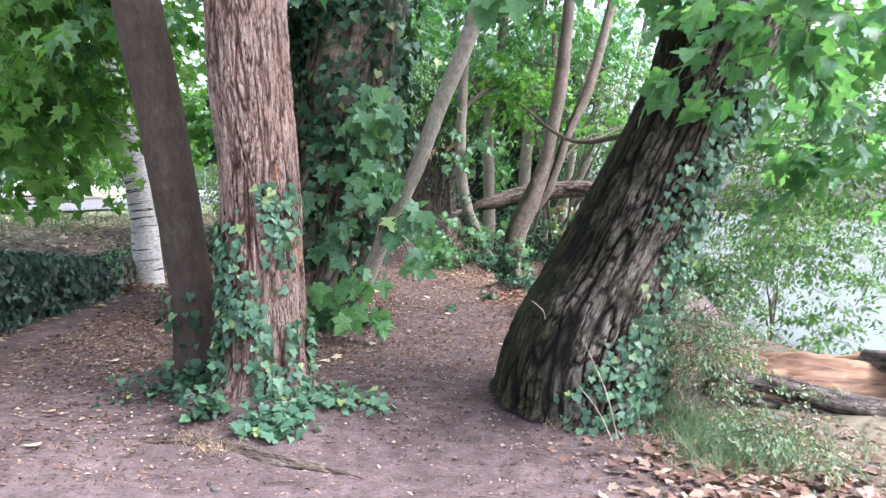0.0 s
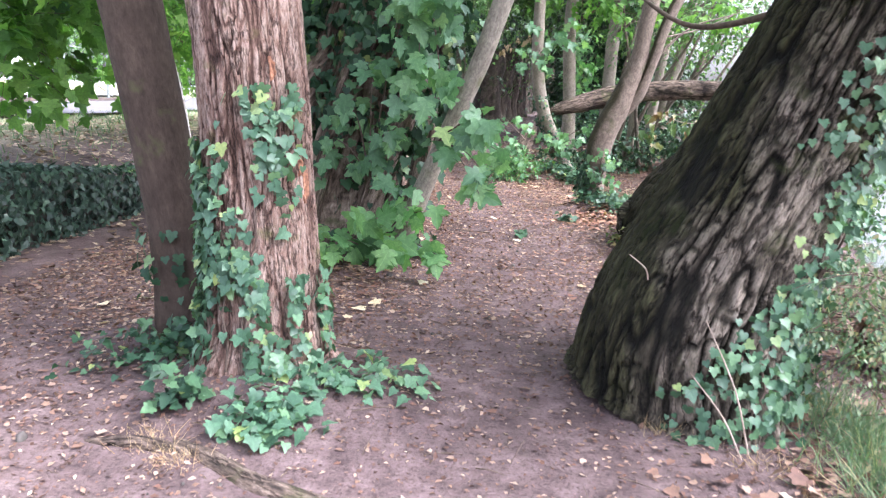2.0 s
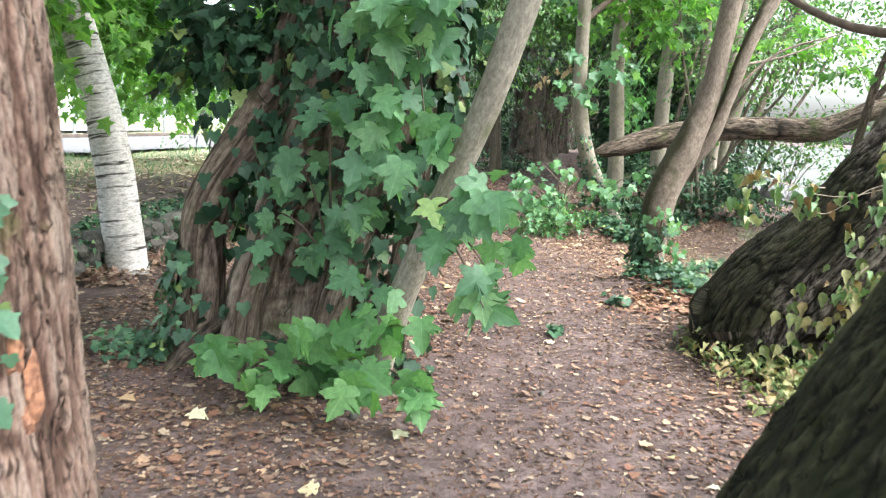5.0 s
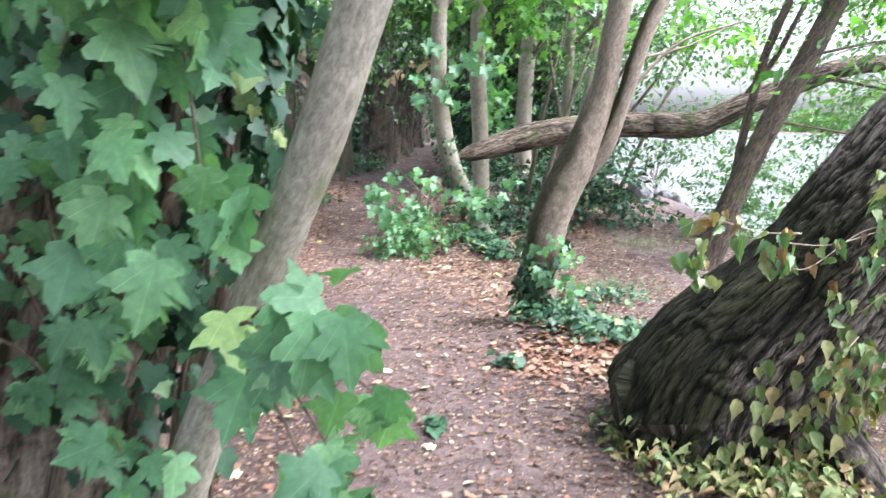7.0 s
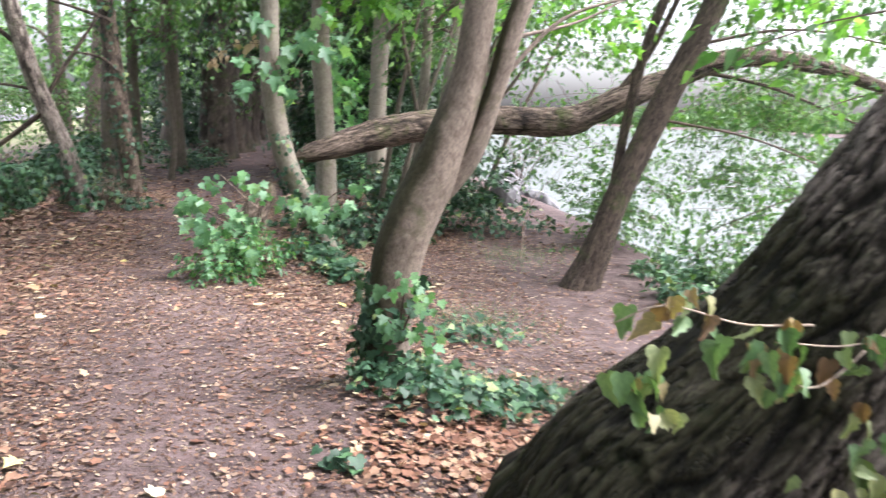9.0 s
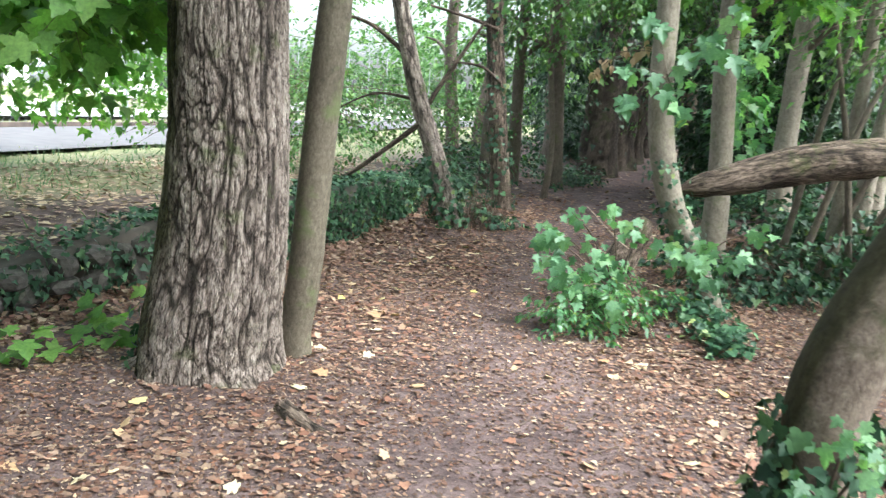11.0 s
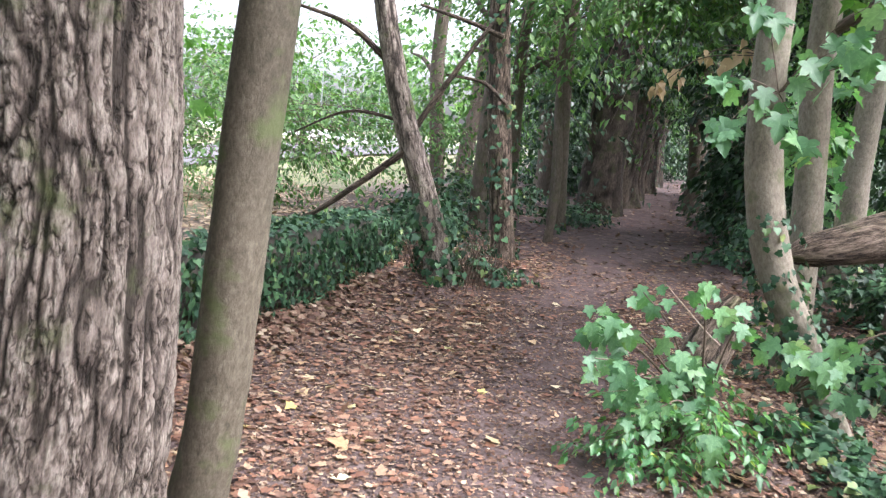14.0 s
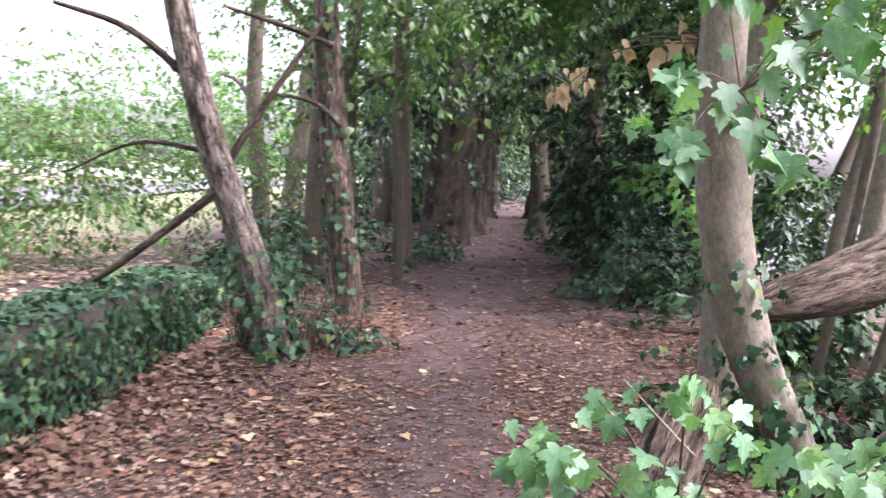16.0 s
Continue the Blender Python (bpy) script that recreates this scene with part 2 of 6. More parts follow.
MAT = {
    "redbark": bark("red_brown_bark", (0.11, 0.066, 0.052), (0.26, 0.175, 0.142), (0.385, 0.305, 0.262), 34, 9, (0.16, 0.16, 0.06), 0.1, 0.8, plates=(26, 3.6), ridged=True),
    "darksmooth": bark("dark_smooth_bark", (0.042, 0.031, 0.024), (0.068, 0.051, 0.039), (0.1, 0.078, 0.06), 10, 6, (0.07, 0.075, 0.03), 0.1, 0.25),
    "birch": bark("white_birch_bark", (0.22, 0.21, 0.2), (0.62, 0.6, 0.57), (0.78, 0.77, 0.74), 9, 30, None, 0, 0.3, 0.7, bands=True),
    "oldbark": bark("old_brown_bark", (0.025, 0.019, 0.016), (0.11, 0.085, 0.068), (0.25, 0.2, 0.165), 26, 7, (0.06, 0.075, 0.022), 0.25, 0.7, plates=(26, 2.5)),
    "wetbark": bark("dark_wet_bark", (0.016, 0.013, 0.011), (0.058, 0.046, 0.038), (0.13, 0.107, 0.09), 20, 7, (0.045, 0.055, 0.02), 0.25, 0.7),
    "brownsmooth": bark("brown_smooth_bark", (0.08, 0.062, 0.05), (0.18, 0.145, 0.12), (0.29, 0.245, 0.21), 18, 12, (0.06, 0.065, 0.03), 0.2, 0.35, 0.8),
    "greensmooth": bark("grey_green_smooth_bark", (0.07, 0.06, 0.045), (0.14, 0.122, 0.093), (0.225, 0.2, 0.158), 18, 14, (0.1, 0.125, 0.05), 0.3, 0.3, 0.8),
    "flutedbark": bark("fluted_pale_brown_bark", (0.05, 0.036, 0.029), (0.2, 0.152, 0.122), (0.36, 0.295, 0.245), 22, 6, (0.07, 0.085, 0.03), 0.15, 0.6),
    "mossbark": bark("mossy_furrowed_bark", (0.016, 0.014, 0.01), (0.095, 0.083, 0.064), (0.29, 0.255, 0.21), 26, 8, (0.055, 0.068, 0.02), 0.25, 0.9, plates=(26, 4), ridged=True),
    "blackbark": bark("damp_dark_furrowed_bark", (0.024, 0.02, 0.018), (0.1, 0.084, 0.074), (0.225, 0.195, 0.178), 24, 9, (0.05, 0.06, 0.02), 0.1, 0.9, plates=(26, 4), ridged=True),
    "greyfurrow": bark("grey_furrowed_bark", (0.06, 0.05, 0.043), (0.215, 0.18, 0.16), (0.4, 0.355, 0.32), 24, 9, (0.1, 0.12, 0.05), 0.12, 0.9, plates=(22, 5), ridged=True),
    "greysmooth": bark("grey_smooth_bark", (0.12, 0.104, 0.083), (0.22, 0.196, 0.16), (0.33, 0.3, 0.25), 18, 12, (0.10, 0.115, 0.05), 0.2, 0.3, 0.8),
    "palesmooth": bark("pale_smooth_bark", (0.16, 0.145, 0.12), (0.33, 0.3, 0.25), (0.48, 0.45, 0.39), 16, 12, (0.13, 0.14, 0.07), 0.2, 0.3, 0.8),
    "farbark": bark("woodland_bark", (0.06, 0.05, 0.04), (0.12, 0.1, 0.08), (0.2, 0.17, 0.14), 20, 8, (0.07, 0.085, 0.03), 0.25, 0.4),
    "maple": leaf_material("sycamore_leaf", [(0.0, (0.05, 0.14, 0.065)), (0.5, (0.085, 0.21, 0.1)), (0.95, (0.13, 0.27, 0.1)), (1.0, (0.28, 0.31, 0.08))], 0.4, 0.38, spec=0.6),
    "mapleobj": leaf_material("sycamore_leaf_large", [(0.0, (0.075, 0.17, 0.1)), (0.6, (0.135, 0.27, 0.16)), (0.96, (0.19, 0.34, 0.18)), (1.0, (0.25, 0.36, 0.15))], 0.42, 0.48, True, 0.45),
    "freshobj": leaf_material("fresh_sycamore_leaf", [(0.0, (0.085, 0.2, 0.085)), (0.6, (0.145, 0.3, 0.135)), (1.0, (0.21, 0.38, 0.165))], 0.45, 0.48, True, 0.45),
    "mapleriver": leaf_material("pale_sycamore_leaf", [(0.0, (0.07, 0.17, 0.09)), (0.5, (0.12, 0.26, 0.14)), (1.0, (0.19, 0.34, 0.17))], 0.5, 0.42, spec=0.55),
    "brightmaple": leaf_material("light_sycamore_leaf", [(0.0, (0.075, 0.17, 0.05)), (0.5, (0.135, 0.28, 0.08)), (1.0, (0.22, 0.38, 0.12))], 0.6, 0.5),
    "ivy": leaf_material("ivy_leaf", [(0.0, (0.014, 0.042, 0.024)), (0.6, (0.034, 0.085, 0.048)), (0.95, (0.085, 0.17, 0.085)), (1.0, (0.2, 0.25, 0.09))], 0.12, 0.5, spec=0.3),
    "ivyobj": leaf_material("ivy_leaf_large", [(0.0, (0.05, 0.115, 0.075)), (0.6, (0.085, 0.175, 0.112)), (0.93, (0.13, 0.24, 0.135)), (1.0, (0.26, 0.33, 0.12))], 0.2, 0.46, True, 0.45),
    "ivyclimb": leaf_material("climbing_ivy_leaf", [(0.0, (0.04, 0.095, 0.06)), (0.6, (0.075, 0.16, 0.098)), (0.93, (0.12, 0.23, 0.12)), (1.0, (0.24, 0.31, 0.11))], 0.2, 0.46, spec=0.45),
    # darkened copy of the ivy leaf, with the hedge's shade in its colour
    "shadeivy": leaf_material("shaded_ivy_leaf", [(0.0, (0.01, 0.026, 0.019)), (0.6, (0.024, 0.055, 0.04)), (1.0, (0.065, 0.115, 0.08))], 0.1, 0.42, spec=0.45),
    "darkleaf": leaf_material("evergreen_leaf", [(0.0, (0.008, 0.026, 0.012)), (0.7, (0.02, 0.056, 0.024)), (1.0, (0.045, 0.1, 0.036))], 0.15, 0.45),
    "smallleaf": leaf_material("elm_leaf", [(0.0, (0.042, 0.1, 0.038)), (0.6, (0.085, 0.175, 0.062)), (1.0, (0.15, 0.25, 0.09))], 0.42, 0.45),
    "wilted": leaf_material("wilted_ivy_leaf", [(0.0, (0.07, 0.12, 0.04)), (0.45, (0.16, 0.19, 0.08)), (0.75, (0.27, 0.25, 0.12)), (1.0, (0.2, 0.125, 0.07))], 0.25, 0.6),
    "litter": leaf_material("fallen_leaf_brown", [(0.0, (0.085, 0.048, 0.039)), (0.35, (0.135, 0.07, 0.054)), (0.68, (0.205, 0.13, 0.102)), (0.9, (0.28, 0.2, 0.165)), (1.0, (0.4, 0.32, 0.26))], 0.1, 0.7, spec=0.3),
    "litterobj": leaf_material("fallen_leaf_pale", [(0.0, (0.36, 0.2, 0.12)), (0.4, (0.48, 0.36, 0.24)), (0.75, (0.6, 0.53, 0.4)), (0.9, (0.55, 0.5, 0.4)), (1.0, (0.55, 0.45, 0.12))], 0.1, 0.6, True, 0.3),
    # paler leaf copy for the lawn: open-sky brightness put into the colour
    "litlawnleaf": leaf_material("skylit_fallen_leaf", [(0.0, (0.17, 0.1, 0.08)), (0.6, (0.33, 0.24, 0.19)), (1.0, (0.46, 0.37, 0.29))], 0.1, 0.7, spec=0.3),
    "dryleaf": leaf_material("dry_hanging_leaf", [(0.0, (0.36, 0.22, 0.15)), (1.0, (0.55, 0.42, 0.32))], 0.2, 0.7),
    "grass": leaf_material("grass_blade", [(0.0, (0.07, 0.13, 0.08)), (0.6, (0.13, 0.21, 0.13)), (0.88, (0.22, 0.26, 0.17)), (1.0, (0.38, 0.32, 0.22))], 0.3, 0.6),
    "straw": leaf_material("dry_straw", [(0.0, (0.33, 0.21, 0.12)), (1.0, (0.55, 0.43, 0.28))], 0.1, 0.7),
    "stone": plain("rubble_stone", (0.03, 0.026, 0.023), (0.1, 0.09, 0.08), 6, 0.9, 0.6),
    "mortar": plain("wall_core", (0.03, 0.025, 0.02), (0.08, 0.066, 0.054), 9, 0.95, 0.6),
    "twig": plain("twig_bark", (0.05, 0.035, 0.025), (0.14, 0.1, 0.075), 30, 0.9, 0.3),
    "palewig": plain("dry_ivy_stem", (0.22, 0.16, 0.12), (0.42, 0.34, 0.28), 30, 0.9, 0.3),
    "wood": plain("rotten_split_wood", (0.06, 0.025, 0.016), (0.32, 0.19, 0.11), 11, 0.85, 1.0, grain=(0.16, 1.6, 1.6)),
    "road": plain("pale_asphalt", (0.08, 0.077, 0.08), (0.115, 0.112, 0.115), 3, 0.9, 0.1),
    "edging": plain("dark_timber_edging", (0.03, 0.022, 0.018), (0.07, 0.05, 0.04), 4, 0.9, 0.3),
    "steel": plain("galvanised_steel", (0.22, 0.25, 0.24), (0.34, 0.37, 0.36), 5, 0.5, 0.05, 0.6),
    "render_wall": plain("pale_painted_render", (0.7, 0.7, 0.68), (0.8, 0.8, 0.78), 1.2, 0.85, 0.05),
    "paving": plain("pale_court_paving", (0.4, 0.4, 0.39), (0.5, 0.5, 0.48), 1.5, 0.9, 0.05),
    "slate": plain("grey_roof_slate", (0.1, 0.1, 0.11), (0.16, 0.16, 0.17), 3, 0.8, 0.2),
    "rock": plain("river_rock", (0.05, 0.05, 0.055), (0.16, 0.155, 0.16), 5, 0.85, 0.6),
}


def ground_material():
    m, n, l, b = nodes_of("woodland_soil")
    tc = n.new("ShaderNodeTexCoord")
    vec = tc.outputs["Object"]
    big, mid, fine = noise_node(n, l, vec, 0.9, 5), noise_node(n, l, vec, 7, 6, 0.7), noise_node(n, l, vec, 60, 4, 0.7)
    soil = ramp_of(n, [(0.3, (0.056, 0.04, 0.039)), (0.5, (0.108, 0.08, 0.078)), (0.62, (0.15, 0.114, 0.11)), (0.8, (0.22, 0.176, 0.17))])
    l.new(mid.outputs[0], soil.inputs[0])
    patch = ramp_of(n, [(0.35, (0.72, 0.7, 0.7)), (0.7, (1.2, 1.18, 1.16))])
    l.new(big.outputs[0], patch.inputs[0])
    col = mixed(n, l, 1.0, soil.outputs[0], patch.outputs[0], "MULTIPLY")
    speck = ramp_of(n, [(0.36, (0.6, 0.57, 0.55)), (0.5, (1, 1, 1)), (0.66, (1.05, 1.02, 1)), (0.72, (1.7, 1.55, 1.45))])
    l.new(fine.outputs[0], speck.inputs[0])
    col = mixed(n, l, 1.0, col, speck.outputs[0], "MULTIPLY")
    grass = n.new("ShaderNodeAttribute")
    grass.attribute_name = "grass"
    turf = ramp_of(n, [(0.3, (0.14, 0.175, 0.075)), (0.55, (0.23, 0.245, 0.125)), (0.75, (0.34, 0.295, 0.2))])
    l.new(mid.outputs[0], turf.inputs[0])
    col = mixed(n, l, grass.outputs["Fac"], col, turf.outputs[0])
    trod = n.new("ShaderNodeAttribute")
    trod.attribute_name = "trodden"
    pale = mixed(n, l, 1.0, col, (1.08, 1.07, 1.09), "MULTIPLY")
    col = mixed(n, l, trod.outputs["Fac"], col, pale)
    l.new(col, b.inputs["Base Color"])
    b.inputs["Roughness"].default_value = 0.92
    b.inputs["Specular IOR Level"].default_value = 0.2
    addn = n.new("ShaderNodeMath")
    addn.operation = "ADD"
    l.new(mid.outputs[0], addn.inputs[0])
    l.new(fine.outputs[0], addn.inputs[1])
    bump = n.new("ShaderNodeBump")
    bump.inputs["Strength"].default_value, bump.inputs["Distance"].default_value = 0.7, 0.015
    l.new(addn.outputs[0], bump.inputs["Height"])
    l.new(bump.outputs[0], b.inputs["Normal"])
    return m


def water_material():
    m, n, l, b = nodes_of("river_water")
    tc = n.new("ShaderNodeTexCoord")
    w = noise_node(n, l, stretched(n, l, tc.outputs["Object"], 1.2, 2.2, 1), 2.0, 4)
    b.inputs["Base Color"].default_value = (0.05, 0.06, 0.045, 1)
    b.inputs["Roughness"].default_value, b.inputs["IOR"].default_value = 0.16, 1.33
    bump = n.new("ShaderNodeBump")
    bump.inputs["Strength"].default_value, bump.inputs["Distance"].default_value = 0.35, 0.03
    l.new(w.outputs[0], bump.inputs["Height"])
    l.new(bump.outputs[0], b.inputs["Normal"])
    return m


# ---- ground ----
WALL_Y = np.array([-30, 2, 7, 9, 10, 13, 14, 15, 16, 17, 19.3])
WALL_X = np.array([-3.8, -3.8, -3.82, -3.82, -3.9, -4.08, -3.82, -3.5, -3.22, -3.06, -3.06])
WALL_TOP = np.array([0.9, 0.9, 0.84, 0.64, 0.56, 0.6, 0.72, 0.84, 0.91, 0.95, 0.9])
MOUNDS = [(-1.05, 4.95, 0.2, 0.6), (0.95, 5.3, 0.16, 0.6), (-1.6, 5.5, 0.16, 0.5), (0.95, 11.0, 0.17, 0.55), (1.84, 9.13, 0.15, 0.8),
          (-1.4, 8.1, 0.1, 0.8), (0.5, 15.2, 0.16, 0.7), (-2.3, 18.0, 0.2, 0.5), (-1.75, 19.2, 0.15, 0.5), (-2.2, 12.5, 0.05, 0.6)]


def smoothstep(a, b, x):
    t = np.clip((x - a) / (b - a), 0, 1)
    return t * t * (3 - 2 * t)


def ground_z(x, y):
    x, y = np.asarray(x, float), np.asarray(y, float)
    base = np.interp(y, [-60, 0, 4.2, 6, 8, 10, 13, 15.5, 17, 18.7, 21, 35, 80], [0, 0.02, 0.16, 0.19, 0.22, 0.28, 0.24, 0.27, 0.33, 0.43, 0.54, 0.98, 1.2])
    z = base
    for mx, my, h, s in MOUNDS:
        z = z + h * np.exp(-((x - mx) ** 2 + (y - my) ** 2) / (2 * (0.55 * s) ** 2))
    # the terrace behind the low wall, which runs out into a slope where the wall ends
    wx = np.interp(y, WALL_Y, WALL_X)
    soft = 0.12 + 1.6 * smoothstep(19.0, 21, y)
    up = smoothstep(0, 1, (wx - 0.12 - x) / soft)
    brink = np.interp(y, WALL_Y, WALL_TOP) - 0.02
    terrace = brink + (0.78 - brink) * smoothstep(0, 2.2, wx - x) + 0.012 * np.clip(-3.5 - x, 0, 40) + 0.25 * smoothstep(20, 40, y)
    z = z + (np.maximum(terrace, base + 0.02) - z) * up
    # the river bank
    edge = np.interp(y, [-60, 0, 5, 7, 10, 14, 18, 25, 60], [2.6, 2.8, 3.5, 3.4, 2.75, 4.35, 4.6, 4.2, 4.2])
    drop = smoothstep(0, 1, (x - edge) / np.interp(y, [0, 8, 10, 14, 18], [2.2, 2.2, 1.5, 1.6, 2.4]))
    z = z * (1 - drop) + (-0.75) * drop
    far = smoothstep(150, 160, x)
    z = z + far * 1.6
    rough = 0.05 * (fbm(xyz(x * 1.3, y * 1.3, 3.0)).reshape(x.shape) - 0.5) + 0.025 * (fbm(xyz(x * 6, y * 6, 9.0)).reshape(x.shape) - 0.5)
    return z + rough * (1 + 1.5 * up)


def spaced(parts):
    out = []
    for a, b, step in parts:
        out.append(np.arange(a, b, step))
    return np.concatenate(out + [[parts[-1][1]]])


gx = spaced([(-900, -100, 100), (-100, -30, 7), (-30, -8, 0.7), (-8, -4.2, 0.2), (-4.2, -2.6, 0.05), (-2.6, 2.6, 0.06), (2.6, 6.5, 0.12), (6.5, 20, 1.2), (20, 100, 4), (100, 900, 100)])
gy = spaced([(-900, -100, 100), (-100, -10, 8), (-10, 1.5, 0.5), (1.5, 18, 0.06), (18, 30, 0.15), (30, 60, 1.0), (60, 120, 6), (120, 900, 100)])
GX, GY = np.meshgrid(gx, gy)
gverts = xyz(GX, GY)
gverts[:, 2] = ground_z(GX, GY).ravel()
nx, ny = len(gx), len(gy)
idx = np.arange(nx * ny).reshape(ny, nx)
gfaces = np.stack([idx[:-1, :-1], idx[:-1, 1:], idx[1:, 1:], idx[1:, :-1]], -1).reshape(-1, 4)
wallx = np.interp(gverts[:, 1], WALL_Y, WALL_X)
turf = smoothstep(1.0, 3.4, wallx - gverts[:, 0]) * (0.5 + 0.9 * (fbm(gverts * 0.8) - 0.25))
turf = np.clip(turf + 0.6 * smoothstep(1.9, 2.6, gverts[:, 0]) * fbm(gverts * 2.0) * (gverts[:, 1] < 9), 0, 1)
line = np.interp(gverts[:, 1], [0, 4, 6, 9, 11, 13, 15, 18, 22, 35], [0.0, 0.0, 0.1, 0.2, 0.0, -0.4, -0.75, -0.85, -0.5, 0.3])
trodden = np.clip(1.3 * (1 - np.abs(gverts[:, 0] - line) / np.interp(gverts[:, 1], [0, 4, 7, 12, 20], [3.0, 1.4, 0.8, 0.8, 0.5])), 0, 1) * np.clip(fbm(gverts * 3.0) * 1.6 - 0.2, 0, 1)
ground = new("ground", mesh_of("ground", gverts, gfaces, ground_material(), True, {"grass": turf, "trodden": trodden}))
tagged(ground, "bare brown trodden woodland soil with leaf litter and rough grass", "ground", kind="structure")

wv = xyz(np.array([2.0, 156, 156, 2.0]), np.array([-300.0, -300, 400, 400]), -0.3)
water = new("water", mesh_of("water", wv, [[0, 1, 2, 3]], water_material()))
tagged(water, "pale rippled river water reflecting the white sky", "water", kind="structure")


# ---- leaves ----
def fan(outline, centre=(0, 0.33), fold=0.22, droop=0.25):
    """A leaf from one half of its outline, base at the origin, tip towards +y, folded along the midrib."""
    pts = list(outline) + [(-x, y) for x, y in reversed(outline[1:-1])]
    v = np.array([(*centre, 0.0)] + [(x, y, 0.0) for x, y in pts])
    v[:, 2] = fold * np.abs(v[:, 0]) - droop * v[:, 1] ** 2
    k = len(pts)
    f = np.array([(0, 1 + i, 1 + (i + 1) % k) for i in range(k)])
    return v, f


MAPLE = fan([(0, 0), (0.06, -0.06), (0.18, -0.1), (0.3, -0.07), (0.43, 0.0), (0.4, 0.09), (0.35, 0.14), (0.33, 0.2), (0.43, 0.24), (0.49, 0.31), (0.58, 0.38), (0.66, 0.52), (0.56, 0.51), (0.5, 0.56), (0.41, 0.54), (0.36, 0.58), (0.27, 0.54), (0.25, 0.6), (0.29, 0.68), (0.23, 0.75), (0.21, 0.84), (0.12, 0.9), (0.0, 1.08)], (0, 0.3), 0.14, 0.22)
MAPLE_LITE = fan([(0, 0), (0.42, 0.02), (0.27, 0.22), (0.52, 0.48), (0.2, 0.54), (0.0, 1.0)])
IVY = fan([(0, 0), (0.14, -0.12), (0.3, -0.13), (0.44, -0.02), (0.41, 0.1), (0.36, 0.17), (0.5, 0.3), (0.4, 0.38), (0.27, 0.42), (0.2, 0.6), (0.0, 0.82)], (0, 0.2), 0.14, 0.25)
IVY_LITE = fan([(0, 0), (0.3, -0.12), (0.47, 0.17), (0.25, 0.38), (0.0, 0.92)], (0, 0.2), 0.18, 0.2)
OVAL = (np.array([(0, 0, 0), (0.27, 0.42, 0.03), (0, 1.0, -0.22), (-0.27, 0.42, 0.03)], float), np.array([(0, 1, 2), (0, 2, 3)]))
DROOPED = fan([(0, 0), (0.2, 0.1), (0.3, 0.4), (0.16, 0.6), (0.0, 1.0)], (0, 0.35), 0.7, 0.1)
FALLEN = fan([(0, 0), (0.2, -0.05), (0.4, 0.03), (0.3, 0.2), (0.52, 0.42), (0.36, 0.5), (0.26, 0.54), (0.22, 0.72), (0.0, 0.98)], (0, 0.32), 0.1, 0.06)
SCRAP = fan([(0, 0), (0.3, 0.1), (0.36, 0.42), (0.16, 0.62), (0.0, 0.9)], (0, 0.35), 0.14, -0.08)
CURLED = fan([(0, 0), (0.38, 0.04), (0.25, 0.25), (0.45, 0.48), (0.0, 0.95)], (0, 0.35), 0.32, -0.16)
BLADE = (np.array([(-0.02, 0, 0), (0.02, 0, 0), (0.012, 0.6, 0.05), (0, 1, 0.22), (-0.012, 0.6, 0.05)], float), np.array([(0, 1, 2), (0, 2, 4), (4, 2, 3)]))


def leaf_arrays(template, pos, axis, normal, size):
    """Copies of a leaf: base at pos, tip along axis, upper face towards normal."""
    tv, tf = template
    axis = unit(axis)
    side = unit(np.cross(axis, normal))
    nrm = np.cross(side, axis)
    size = np.broadcast_to(np.asarray(size, float), (len(pos),))[:, None, None]
    v = pos[:, None, :] + size * (tv[None, :, 0:1] * side[:, None] + tv[None, :, 1:2] * axis[:, None] + tv[None, :, 2:3] * nrm[:, None])
    f = tf[None] + (np.arange(len(pos)) * len(tv))[:, None, None]
    return v.reshape(-1, 3), f.reshape(-1, 3)


def leaf_mesh(name, template, pos, axis, normal, size, mat):
    v, f = leaf_arrays(template, pos, axis, normal, size)
    return mesh_of(name, v, f, mat, True)


def twig_arrays(a, b, sag, r=0.004, sides=3, steps=4):
    """Thin bent twigs from a to b (n, 3), sagging by sag."""
    n = len(a)
    t = np.linspace(0, 1, steps)
    c = a[:, None] * (1 - t)[None, :, None] + b[:, None] * t[None, :, None]
    c[:, :, 2] += (np.asarray(sag).reshape(-1, 1) * 4 * (t * (1 - t))[None])
    d = unit(b - a)
    s = unit(np.cross(d, np.array([0.13, 0.21, 1.0])))
    u = np.cross(s, d)
    ang = np.arange(sides) * 2 * np.pi / sides
    rr = (np.asarray(r).reshape(-1, 1, 1, 1) * (1 - 0.65 * t)[None, :, None, None])
    ring = np.cos(ang)[None, None, :, None] * s[:, None, None] + np.sin(ang)[None, None, :, None] * u[:, None, None]
    v = c[:, :, None] + rr * ring
    i = np.arange(n * steps * sides).reshape(n, steps, sides)
    j = np.roll(i, -1, axis=2)
    f = np.stack([i[:, :-1], j[:, :-1], j[:, 1:], i[:, 1:]], -1).reshape(-1, 4)
    return v.reshape(-1, 3), f


